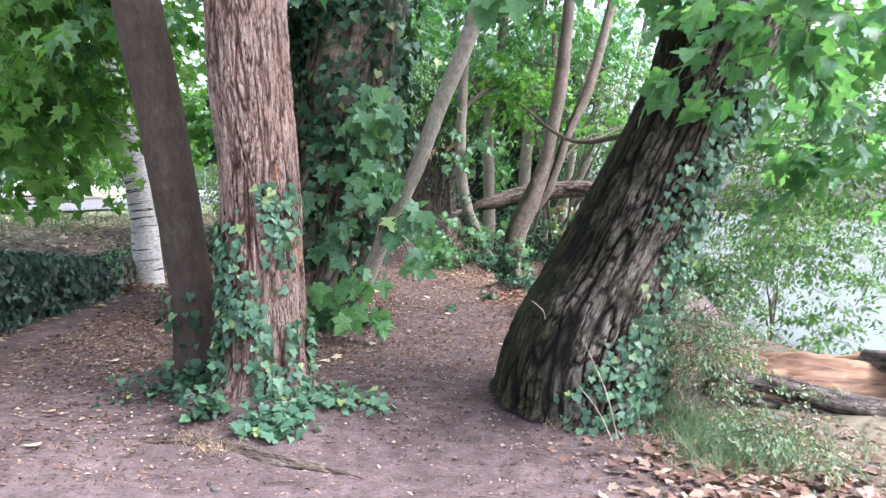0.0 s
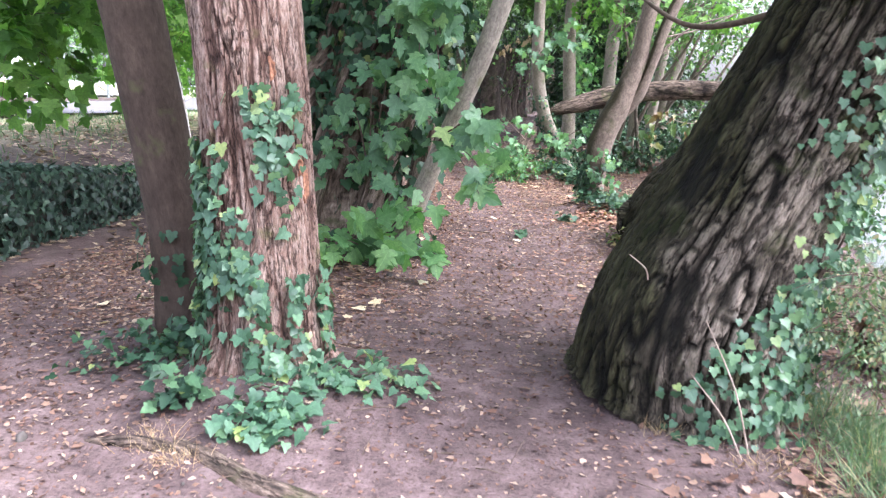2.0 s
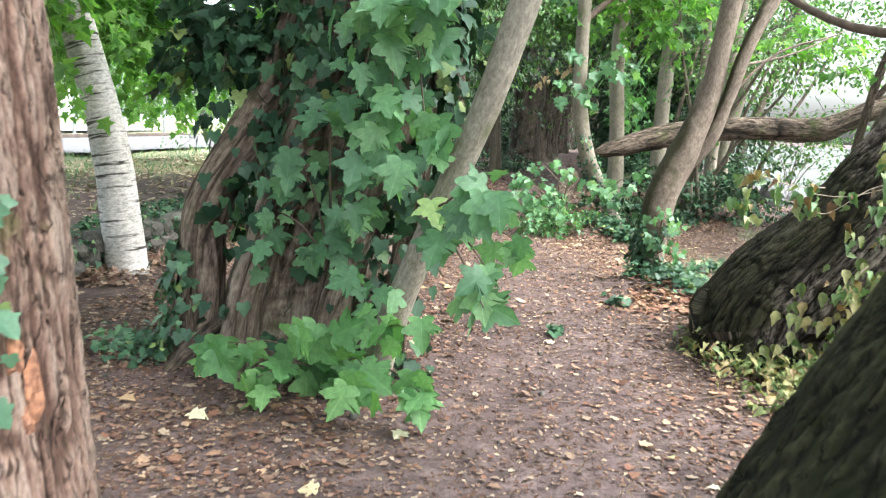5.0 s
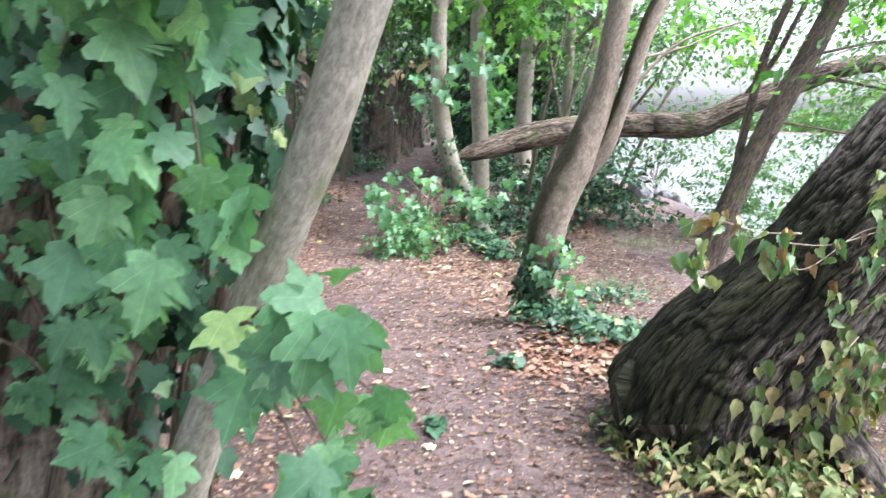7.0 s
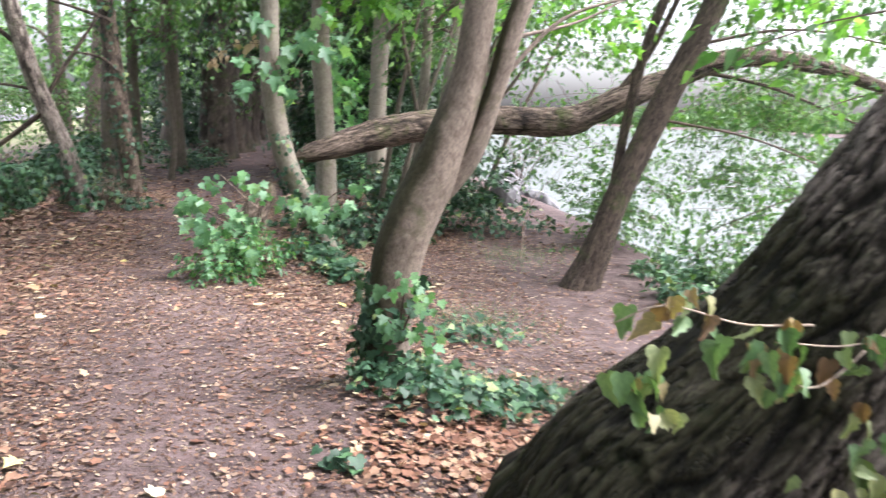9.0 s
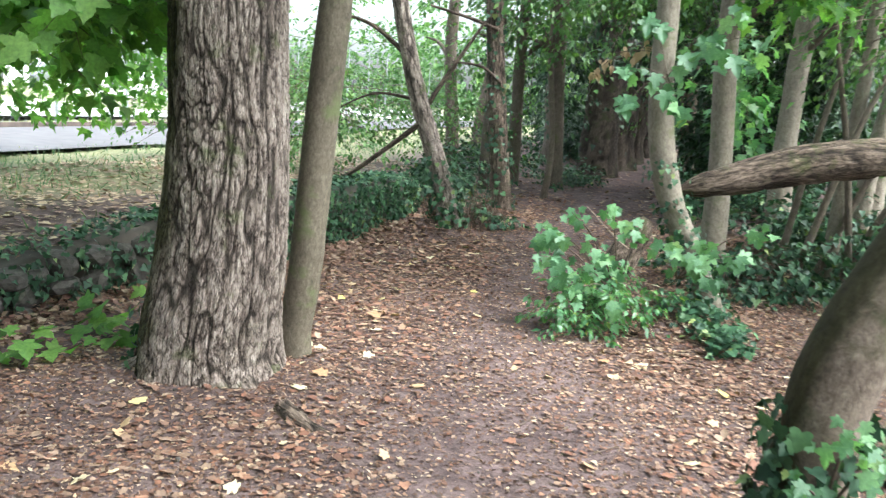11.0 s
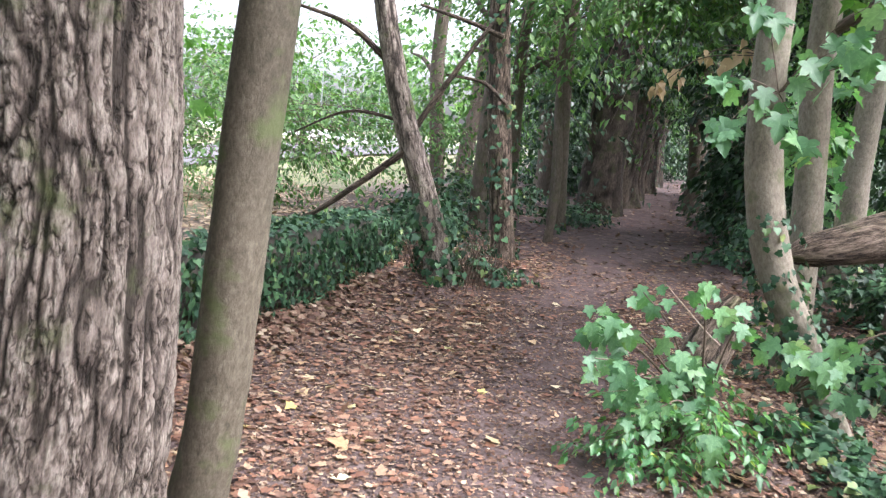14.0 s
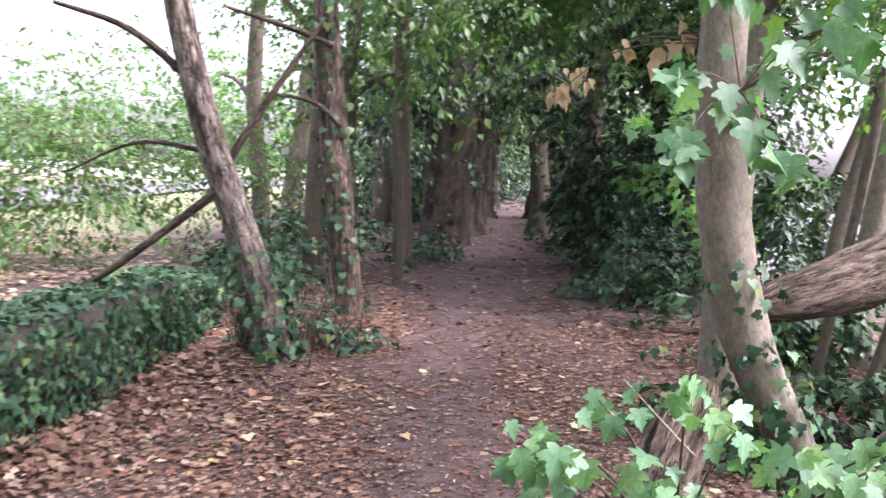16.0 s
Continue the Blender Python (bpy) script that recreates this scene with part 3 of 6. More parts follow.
def sprays(start, heading, length, per, size, template, mat, leaf_name="foliage", twig_mat=None, parent=None, droop=0.35, width=0.5, label=""):
    """Leafy twigs: from each start along heading, 'per' leaves on both sides of each twig. Two parts: leaves and twigs."""
    n = len(start)
    heading = unit(heading)
    length = np.broadcast_to(np.asarray(length, float), (n,))
    end = start + heading * length[:, None]
    end[:, 2] -= droop * length * 0.5
    side = unit(np.cross(heading, np.array([0.0, 0.02, 1.0])))
    s = rng.uniform(0.12, 1.05, (n, per))
    sgn = rng.choice([-1.0, 1.0], (n, per))
    off = sgn * rng.uniform(0.1, width, (n, per)) * (1.1 - 0.7 * s)
    p = start[:, None] * (1 - s)[..., None] + end[:, None] * s[..., None] + side[:, None] * (off * length[:, None] * 0.6)[..., None]
    p = p + rng.normal(0, 0.06, p.shape) * length[:, None, None]
    ax = heading[:, None] * 0.7 + side[:, None] * sgn[..., None] * 0.8 + rng.normal(0, 0.35, p.shape)
    ax[..., 2] -= droop + rng.uniform(0, 0.6, (n, per))
    nm = rng.normal(0, 0.38, p.shape)
    nm[..., 2] += 0.9
    sz = size * rng.uniform(0.6, 1.25, n * per)
    tagged(put(leaf_name, leaf_mesh(leaf_name, template, p.reshape(-1, 3), ax.reshape(-1, 3), nm.reshape(-1, 3), sz, mat), parent, label), kind="stuff")
    if twig_mat is not None:
        v, f = twig_arrays(start, end, 0.05 * length, 0.0045 * np.ones(n) * (length / 0.6) ** 0.5)
        tagged(put("twig_work", mesh_of("twig_work", v, f, twig_mat), parent), kind="stuff")


def blob_points(n, centre, radii, shell=0.35):
    """Places in an ellipsoid, more of them towards its skin, broken up by noise."""
    out = np.zeros((0, 3))
    while len(out) < n:
        d = unit(rng.normal(0, 1, (n * 3, 3)))
        r = rng.uniform(shell, 1.0, (n * 3, 1))
        q = d * r
        keep = fbm(q * 2.2 + np.asarray(centre) * 1.7, 2) > 0.45
        out = np.concatenate([out, (q * np.asarray(radii) + np.asarray(centre))[keep]])
    return out[:n]


# ---- trunks ----
def catmull(points, step):
    p = np.asarray(points, float)
    p = np.vstack([2 * p[0] - p[1], p, 2 * p[-1] - p[-2]])
    out = []
    for i in range(1, len(p) - 2):
        fine = step if min(p[i, 2], p[i + 1, 2]) < 3.1 else max(step, 0.1)
        k = max(2, int(np.linalg.norm(p[i + 1, :3] - p[i, :3]) / fine))
        t = np.linspace(0, 1, k, endpoint=False)[:, None]
        a, b, c, d = p[i - 1], p[i], p[i + 1], p[i + 2]
        out.append(0.5 * (2 * b + (c - a) * t + (2 * a - 5 * b + 4 * c - d) * t ** 2 + (3 * b - a - 3 * c + d) * t ** 3))
    out.append(p[-2:-1])
    return np.vstack(out)


class Stem:
    """A round stem through points (x, y, z, radius), with ridged bark, a lobed foot and knots as real relief."""

    def __init__(self, points, step=0.04, sides=48, ridge=0.0, ridge_width=0.05, stretch=6.0, flare=0.0, lobes=5, flare_height=0.4, wobble=0.06, seed=0, damp_shade=None, oval=1.0, gnarl=1.0):
        c = catmull(points, step)
        self.c, self.r = c[:, :3], np.maximum(c[:, 3], 0.002)
        n = len(c)
        d = unit(np.gradient(self.c, axis=0))
        ref = np.array([0.0, 1.0, 0.0])
        s = unit(np.cross(np.broadcast_to(ref, d.shape), d))
        u = np.cross(d, s)
        u = u * oval
        self.s, self.u = s, u
        length = np.concatenate([[0], np.cumsum(np.linalg.norm(np.diff(self.c, axis=0), axis=1))])
        self.length = length
        th = np.arange(sides) * 2 * np.pi / sides
        self.th = th
        T, L = np.meshgrid(th, length)
        R = np.repeat(self.r[:, None], sides, 1)
        rm = float(np.mean(self.r))
        q = np.stack([np.cos(T) * rm, np.sin(T) * rm, L], -1).reshape(-1, 3)
        low = fbm(q * np.array([1.6, 1.6, 1.0]) / max(rm, 0.05) * 0.5 + seed * 5.1, 2).reshape(n, sides) - 0.5
        R = R * (1 + 2 * wobble * low)
        crest = np.full(q.shape[0], 0.5)
        if ridge:
            bend = np.stack([fbm(q * np.array([9, 9, 3]) + seed + k * 31, 3) - 0.5 for k in range(3)], 1) * np.array([0.9, 0.9, 4.0]) * gnarl * ridge_width
            along = (q + bend) * np.array([1, 1, 1 / stretch]) / ridge_width
            wide = np.exp(-((2 * vnoise(along * 0.9 + 3.7 * seed) - 1) / 0.13) ** 2)
            slim = np.exp(-((2 * vnoise(along * np.array([1.9, 1.9, 2.6]) + 11 + seed) - 1) / 0.13) ** 2)
            cross = np.exp(-((2 * vnoise(along * np.array([1.3, 1.3, 5.0]) + 47 + seed) - 1) / 0.13) ** 2)
            depth = 0.55 + 0.9 * (fbm(q * np.array([6, 6, 2]) + 5 * seed, 2) - 0.3)
            plate = fbm(along * np.array([1.0, 1.0, 1.4]) + 23, 2) - 0.5
            grain = vnoise(q * np.array([1, 1, 0.35]) / 0.012 + 70)
            crest = np.clip(0.86 - depth * np.maximum(np.maximum(wide, 0.7 * slim), 0.5 * cross) + 0.16 * plate + 0.22 * (grain - 0.5), 0, 1)
            R = R + ridge * (crest.reshape(n, sides) - 0.7)
        if flare:
            lob = 0.55 + 0.45 * np.cos(T * lobes + 2.0 * np.sin(T + seed) + seed)
            R = R * (1 + flare * np.exp(-L / flare_height) * lob)
        self.R = R
        ring = np.cos(T)[..., None] * s[:, None] + np.sin(T)[..., None] * u[:, None]
        v = self.c[:, None] + R[..., None] * ring
        i = np.arange(n * sides).reshape(n, sides)
        j = np.roll(i, -1, axis=1)
        f = np.stack([i[:-1], j[:-1], j[1:], i[1:]], -1).reshape(-1, 4)
        # a cap at the top
        top = len(v.reshape(-1, 3))
        self.v = np.vstack([v.reshape(-1, 3), self.c[-1:]])
        cap = np.stack([i[-1], j[-1], np.full(sides, top), np.full(sides, top)], -1)
        self.f = np.vstack([f, cap]) if self.r[-1] > 0.01 else f
        self.barkco = np.vstack([q, q[-1:]])
        self.crest = np.append(crest, 0.5)
        self.damp_shade = np.zeros(len(self.v))
        # moss and damp, plus shade painted on the side turned from the sun
        if damp_shade:
            centre, half, reach = damp_shade
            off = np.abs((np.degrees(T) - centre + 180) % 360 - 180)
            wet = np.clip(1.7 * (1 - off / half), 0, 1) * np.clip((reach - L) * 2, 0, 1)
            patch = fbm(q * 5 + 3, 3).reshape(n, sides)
            self.damp_shade[:-1] = np.clip(wet * 1.9 + (patch - 0.5) * 2.4 - 0.45, 0, 1).ravel()

    def mesh(self, name, mat):
        f = self.f
        me = mesh_of(name, self.v, f, mat, True, {"bark": self.barkco, "crest": self.crest, "damp_shade": self.damp_shade})
        me.validate()
        return me

    def skin(self, along, around, lift=0.0):
        """Places and outward directions on the bark, at lengths 'along' and angles 'around'."""
        k = np.clip(np.searchsorted(self.length, along), 0, len(self.length) - 1)
        m = np.round(np.asarray(around) / (2 * np.pi) * len(self.th)).astype(int) % len(self.th)
        ring = np.cos(around)[:, None] * self.s[k] + np.sin(around)[:, None] * self.u[k]
        return self.c[k] + ring * (self.R[k, m] + lift)[:, None], ring


def ivy_on(stem, n, mask, size, mat, parent, template=IVY, spread=0.03, hang=1.0, name="ivy"):
    """Ivy leaves on a stem where mask(along, around angle) is above a random level."""
    span = stem.length[-1]
    a, th = rng.uniform(0, span, n * 80), rng.uniform(0, 2 * np.pi, n * 80)
    keep = mask(a, th) > rng.uniform(0, 1, n * 80)
    a, th = a[keep][:n], th[keep][:n]
    p, out = stem.skin(a, th, 0.01)
    p = p + out * rng.uniform(0, spread, (len(a), 1))
    ax = rng.normal(0, 0.45, p.shape) + out * 0.35
    ax[:, 2] -= hang
    nm = out + rng.normal(0, 0.3, p.shape)
    nm[:, 2] += 0.35
    sz = size * rng.uniform(0.55, 1.3, len(a))
    if parent is None:
        return p, ax, nm, sz
    return tagged(put(name, leaf_mesh(name, template, p, ax, nm, sz, mat), parent), kind="stuff")


def leaf_pieces(name, template, pos, axis, normal, size, mat, parent):
    """Leaves that can be told apart, each an object of its own on one of three shared meshes."""
    shapes = []
    for k in range(3):
        tv, tf = template
        v = tv.copy()
        v[:, 2] *= (0.5, 1.0, 1.7)[k]
        v[1:, :2] *= 1 + 0.06 * np.sin(np.arange(len(v) - 1) * (1.3 + k))[:, None]
        shapes.append(mesh_of(name, v, tf, mat, True))
    axis = unit(axis)
    side = unit(np.cross(axis, normal))
    nrm = np.cross(side, axis)
    size = np.broadcast_to(size, (len(pos),))
    base = Vector(parent.location) if parent is not None else Vector()
    for k in range(len(pos)):
        ob = new(name, shapes[k % 3])
        ob.parent = parent
        m = Matrix((side[k], axis[k], nrm[k])).transposed().to_4x4()
        ob.matrix_basis = Matrix.Translation(Vector(pos[k]) - base) @ m @ Matrix.Diagonal((size[k], size[k], size[k], 1))


def gz(x, y):
    return float(ground_z(np.array([x]), np.array([y]))[0])


def grown(points, sink=0.1):
    """The points of a trunk with its foot set into the ground."""
    x, y, z, r = points[0]
    return [(x, y, gz(x, y) - sink, r)] + list(points[1:])


# ---- road, edging, fence and house beyond the lawn ----
ry = np.arange(-60, 121, 3.0)
rv = np.vstack([np.stack([np.full_like(ry, x), ry, ground_z(np.full_like(ry, x), ry) + 0.08], 1) for x in (-8.6, -10.3, -12.0)])
k = len(ry)
rf = [[c * k + i, c * k + i + 1, (c + 1) * k + i + 1, (c + 1) * k + i] for c in range(2) for i in range(k - 1)]
tagged(new("road", mesh_of("road", rv, rf, MAT["road"])), "pale grey asphalt lane beyond the lawn", "road", kind="structure")


def box_arrays(lo, hi, jitter=0.0):
    c = np.array([(x, y, z) for x in (lo[0], hi[0]) for y in (lo[1], hi[1]) for z in (lo[2], hi[2])], float)
    c += rng.uniform(-jitter, jitter, c.shape)
    f = np.array([(0, 1, 3, 2), (4, 6, 7, 5), (0, 4, 5, 1), (2, 3, 7, 6), (0, 2, 6, 4), (1, 5, 7, 3)])
    return c, f


def joined(items):
    vs, fs, at = [], [], 0
    for v, f in items:
        vs.append(v), fs.append(np.asarray(f) + at)
        at += len(v)
    return np.vstack(vs), np.vstack(fs)


edging = joined([box_arrays((-12.16, y, 0.8), (-12.03, y + 2.96, 1.08 + rng.uniform(-0.02, 0.02))) for y in np.arange(2, 70, 3.0)])
tagged(new("kerb", mesh_of("kerb", *edging, MAT["edging"], False)), "low dark timber edging along the lane", "edging", kind="structure")

fence = thing("fence", "tall grey steel mesh fence with slim posts", "fence", (-13.0, 24, 0.85))
for y in np.arange(9, 60, 2.55):
    a = np.array([[-13.0, y, 0.8]])
    v, f = twig_arrays(a, a + np.array([[0, 0.01, 3.4]]), [0.0], [0.05], 8, 3)
    put("post", mesh_of("post", v, f, MAT["steel"]), fence)
lines = [(np.array([[-13.0, 9, z]]), np.array([[-13.0, 59.5, z]])) for z in (1.0, 2.5, 4.1)]
for a, b in lines:
    v, f = twig_arrays(a, b, [0.0], [0.014], 5, 3)
    put("rail", mesh_of("rail", v, f, MAT["steel"]), fence)
ys = np.arange(9, 59, 0.22)
a = np.stack([np.full_like(ys, -13.0), ys, np.full_like(ys, 0.95)], 1)
v1, f1 = twig_arrays(a, a + np.array([0, 1.6, 3.15]), np.zeros(len(ys)), np.full(len(ys), 0.003), 3, 2)
v2, f2 = twig_arrays(a + np.array([0, 1.6, 0]), a + np.array([0, 0, 3.15]), np.zeros(len(ys)), np.full(len(ys), 0.003), 3, 2)
put("wire_mesh", mesh_of("wire_mesh", *joined([(v1, f1), (v2, f2)]), MAT["steel"]), fence)

cv = np.array([(-42.5, 2, 1.34), (-14.2, 2, 1.01), (-14.2, 90, 1.28), (-42.5, 90, 1.62)], float)
tagged(new("pavement", mesh_of("pavement", cv, [[0, 1, 2, 3]], MAT["paving"])), "pale open paved court behind the fence", "paving", kind="structure")

# pale house far behind the fence
house = thing("house", "long pale rendered building far behind the fence", "house", (-44, 45, 0.9))
v, f = box_arrays((-52, 20, 0.5), (-44, 75, 4.2))
put("wall", mesh_of("wall", v, f, MAT["render_wall"], False), house)
v = np.array([(-52.6, 19.5, 4.2), (-43.4, 19.5, 4.2), (-43.4, 75.5, 4.2), (-52.6, 75.5, 4.2), (-48, 19.5, 6.6), (-48, 75.5, 6.6)], float)
put("roof", mesh_of("roof", v, np.array([(1, 2, 5, 4), (3, 0, 4, 5), (0, 1, 4, 4), (2, 3, 5, 5), (0, 3, 2, 1)]), MAT["slate"], False), house)
house.children[-1].data.validate()
glass, gn, gl, gb = nodes_of("window_glass")
gb.inputs["Base Color"].default_value, gb.inputs["Roughness"].default_value, gb.inputs["Metallic"].default_value = (0.25, 0.28, 0.3, 1), 0.08, 0.3
for y in np.arange(23, 72, 4.5):
    w = put("window", mesh_of("window", *box_arrays((-44.02, y, 1.7), (-43.92, y + 2.0, 3.3)), MAT["steel"], False), house)
    put("pane", mesh_of("pane", *box_arrays((-43.93, y + 0.1, 1.8), (-43.9, y + 1.9, 3.2)), glass, False), None).parent = w

# ---- low retaining wall ----
wall = thing("low_wall", "low rubble-stone retaining wall overgrown with dark ivy", "wall", (-3.4, 8, 0.2), kind="structure")
wy = np.arange(-6, 19.31, 0.3)
wxs, wts = np.interp(wy, WALL_Y, WALL_X), np.interp(wy, WALL_Y, WALL_TOP)
rows = []
for off, z in ((0.0, -0.15), (0.02, 0.6), (-0.06, 0.95), (-0.3, 1.0), (-0.34, -0.15)):
    rows.append(np.stack([wxs + off, wy, z * wts + 0.03 * np.sin(wy * 2.3)], 1))
cv = np.concatenate(rows)
k = len(wy)
cf = [[r * k + i, r * k + i + 1, (r + 1) * k + i + 1, (r + 1) * k + i] for r in range(4) for i in range(k - 1)]
e0, e1 = [r * k for r in range(5)], [r * k + k - 1 for r in range(5)]
cf += [[e0[0], e0[1], e0[3], e0[4]], [e1[0], e1[4], e1[3], e1[1]]]
put("wall_core", mesh_of("wall_core", cv, cf, MAT["mortar"], False), wall)
stone_meshes = []
for q in range(8):
    bm = bmesh.new()
    bmesh.ops.create_icosphere(bm, subdivisions=2, radius=0.5)
    for vert in bm.verts:
        nz = noise.noise(vert.co * 1.7 + Vector((q * 7, 0, 0)))
        vert.co = Vector([math.copysign(abs(c) ** 0.7, c) for c in vert.co]) * (0.9 + 0.35 * nz)
    me = bpy.data.meshes.new("stone")
    bm.to_mesh(me)
    bm.free()
    me.materials.append(MAT["stone"])
    stone_meshes.append(me)
for layer in range(3):
    y = 9.4 + 0.1 * layer
    while y < 15.2:
        w = rng.uniform(0.16, 0.36)
        ob = new("stone", stone_meshes[int(rng.integers(8))])
        x = float(np.interp(y, WALL_Y, WALL_X)) + 0.03 + rng.uniform(-0.02, 0.03)
        ob.parent = wall
        ob.matrix_basis = Matrix.Translation(Vector((x, y + w / 2, 0.27 + 0.36 * layer * (float(np.interp(y, WALL_Y, WALL_TOP)) - 0.22) + rng.uniform(-0.04, 0.03))) - wall.location) @ Euler((rng.uniform(-0.2, 0.2), rng.uniform(-0.2, 0.2), rng.uniform(-0.2, 0.2))).to_matrix().to_4x4() @ Matrix.Diagonal((0.2, w * rng.uniform(0.75, 1.05), rng.uniform(0.12, 0.2), 1))
        y += w + 0.01
n = 17000
y = rng.uniform(1.0, 19.4, n)
cover = np.where((y > 9.2) & (y < 14.3), 0.4, 1.0)
keep = rng.uniform(0, 1, n) < cover
y = y[keep]
x, wt = np.interp(y, WALL_Y, WALL_X), np.interp(y, WALL_Y, WALL_TOP)
t = rng.beta(1.1, 1.0, len(y)) * 1.15
front = t < 0.78
zz = np.where(front, 0.2 + (wt - 0.17) * t / 0.78, wt + 0.03)
xx = np.where(front, x + 0.05 + 0.10 * fbm(xyz(y * 3, zz * 3)), x - (t - 0.78) * 1.4) + rng.normal(0, 0.03, len(y))
p = np.stack([xx, y, zz + np.where(front, 0, 0.05 * rng.uniform(0, 1, len(y)))], 1)
nm = np.where(front[:, None], np.array([1.0, 0, 0.45]), np.array([0.25, 0, 1.0])) + rng.normal(0, 0.35, p.shape)
ax = np.where(front[:, None], np.array([0.25, 0, -1.0]), np.array([0.6, 0, -0.2])) + rng.normal(0, 0.5, p.shape)
ivy_cover = thing("ivy_hedge", "dense dark green ivy hanging over the low wall", "ivy", (-3.3, 9, 0.3), kind="stuff")
sz = 0.068 * rng.uniform(0.6, 1.25, len(p))
# the near stretch gets the ivy copy with shade painted in
for old, mat in ((y < 9.3, MAT["shadeivy"]), (y >= 9.3, MAT["ivy"])):
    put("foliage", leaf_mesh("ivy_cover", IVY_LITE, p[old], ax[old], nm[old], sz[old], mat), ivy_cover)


# ---- trees ----
def tree(name, label, stems, mat, group="trees along the path", **style):
    """A tree of one or more stems; returns the thing and its stems."""
    x, y = stems[0][0][:2]
    ob = thing(name, label, "tree", (x, y, gz(x, y)), group)
    made = []
    for q, pts in enumerate(stems):
        st = Stem(grown(pts) if q == 0 else pts, seed=len(bpy.data.objects) % 97, **(style if q == 0 else {**style, "flare": 0.0}))
        put("trunk" if q == 0 else "limb", st.mesh("trunk" if q == 0 else "limb", mat), ob)
        made.append(st)
    return ob, made


def limbs(ob, mat, paths, sides=10):
    for pts in paths:
        put("limb", Stem(pts, 0.08, sides, wobble=0.08, seed=len(bpy.data.objects) % 89).mesh("limb", mat), ob)


treeA, (stA,) = tree("tree", "tall reddish-brown furrowed trunk with ivy round its foot",
                     [[(-1.05, 4.97, 0.2, 0.27), (-1.05, 4.96, 0.62, 0.245), (-1.12, 4.95, 1.64, 0.238), (-1.23, 4.95, 2.63, 0.24), (-1.45, 4.97, 5.5, 0.2), (-1.6, 5, 8, 0.13)]],
                     MAT["redbark"], step=0.016, sides=320, ridge=0.02, ridge_width=0.03, stretch=9, gnarl=0.7, flare=0.3, lobes=5, flare_height=0.22, wobble=0.03)
treeB, (stB,) = tree("tree", "dark smooth leaning trunk behind the furrowed one",
                     [[(-1.53, 5.33, 0.2, 0.18), (-1.62, 5.31, 0.9, 0.14), (-1.81, 5.31, 1.82, 0.145), (-2.03, 5.31, 2.77, 0.152), (-2.64, 5.4, 5.2, 0.14), (-3.05, 5.5, 7.4, 0.09)]],
                     MAT["darksmooth"], step=0.05, sides=48, flare=0.2, wobble=0.05)
birch, (stBi,) = tree("birch_tree", "slim white birch trunk with dark bands beside the wall",
                      [[(-3.58, 10.13, 0.2, 0.175), (-3.63, 10.12, 0.6, 0.168), (-3.74, 10.1, 1.45, 0.155), (-4.03, 10.08, 2.54, 0.135), (-4.5, 10.1, 4.5, 0.11), (-4.8, 10.1, 7, 0.06)]],
                      MAT["birch"], step=0.05, sides=40, flare=0.25, flare_height=0.15)
# the massive old trunk under sycamore suckers and ivy
treeC, stC = tree("old_tree", "massive fluted old trunk wrapped in ivy and sycamore leaves",
                  [[(-1.45, 8.35, 0.1, 0.52), (-1.4, 8.32, 0.7, 0.46), (-1.2, 8.2, 1.5, 0.40), (-0.95, 8.05, 2.4, 0.40), (-0.75, 8.0, 4.0, 0.33), (-0.6, 8, 6.5, 0.2)],
                   [(-2.06, 8.05, 0.1, 0.17), (-1.97, 8.05, 0.6, 0.13), (-1.88, 8.0, 1.2, 0.13), (-1.45, 8.0, 1.9, 0.13), (-1.25, 8.0, 2.8, 0.12), (-1.2, 8.1, 4.5, 0.08)],
                   [(-1.62, 7.78, 0.1, 0.15), (-1.62, 7.8, 0.5, 0.11), (-1.5, 7.82, 1.0, 0.10), (-1.25, 7.85, 1.7, 0.11), (-1.0, 7.8, 2.6, 0.1), (-0.95, 7.8, 4, 0.06)],
                   [(-1.12, 7.85, 0.1, 0.16), (-1.12, 7.85, 0.5, 0.12), (-0.95, 7.8, 1.1, 0.1), (-0.72, 7.75, 1.8, 0.1), (-0.6, 7.7, 2.8, 0.1), (-0.5, 7.7, 4, 0.06)],
                   [(-0.85, 8.0, 0.1, 0.1), (-0.78, 7.95, 0.7, 0.07), (-0.66, 7.85, 1.4, 0.065), (-0.6, 7.8, 2.4, 0.06)]],
                  MAT["flutedbark"], step=0.03, sides=64, ridge=0.02, ridge_width=0.07, stretch=7, flare=0.3, lobes=6, flare_height=0.3, wobble=0.16)
treeD, (stD,) = tree("tree", "slim pale smooth stem leaning over the path",
                     [[(-0.9, 7.85, 0.2, 0.1), (-0.79, 7.7, 0.5, 0.085), (-0.55, 7.5, 1.1, 0.066), (-0.26, 7.3, 1.77, 0.066), (-0.1, 7.25, 2.25, 0.069), (0.26, 7.1, 3.3, 0.072), (0.68, 6.9, 5.5, 0.05)]],
                     MAT["palesmooth"], step=0.04, sides=36, flare=0.2, flare_height=0.15, wobble=0.05)
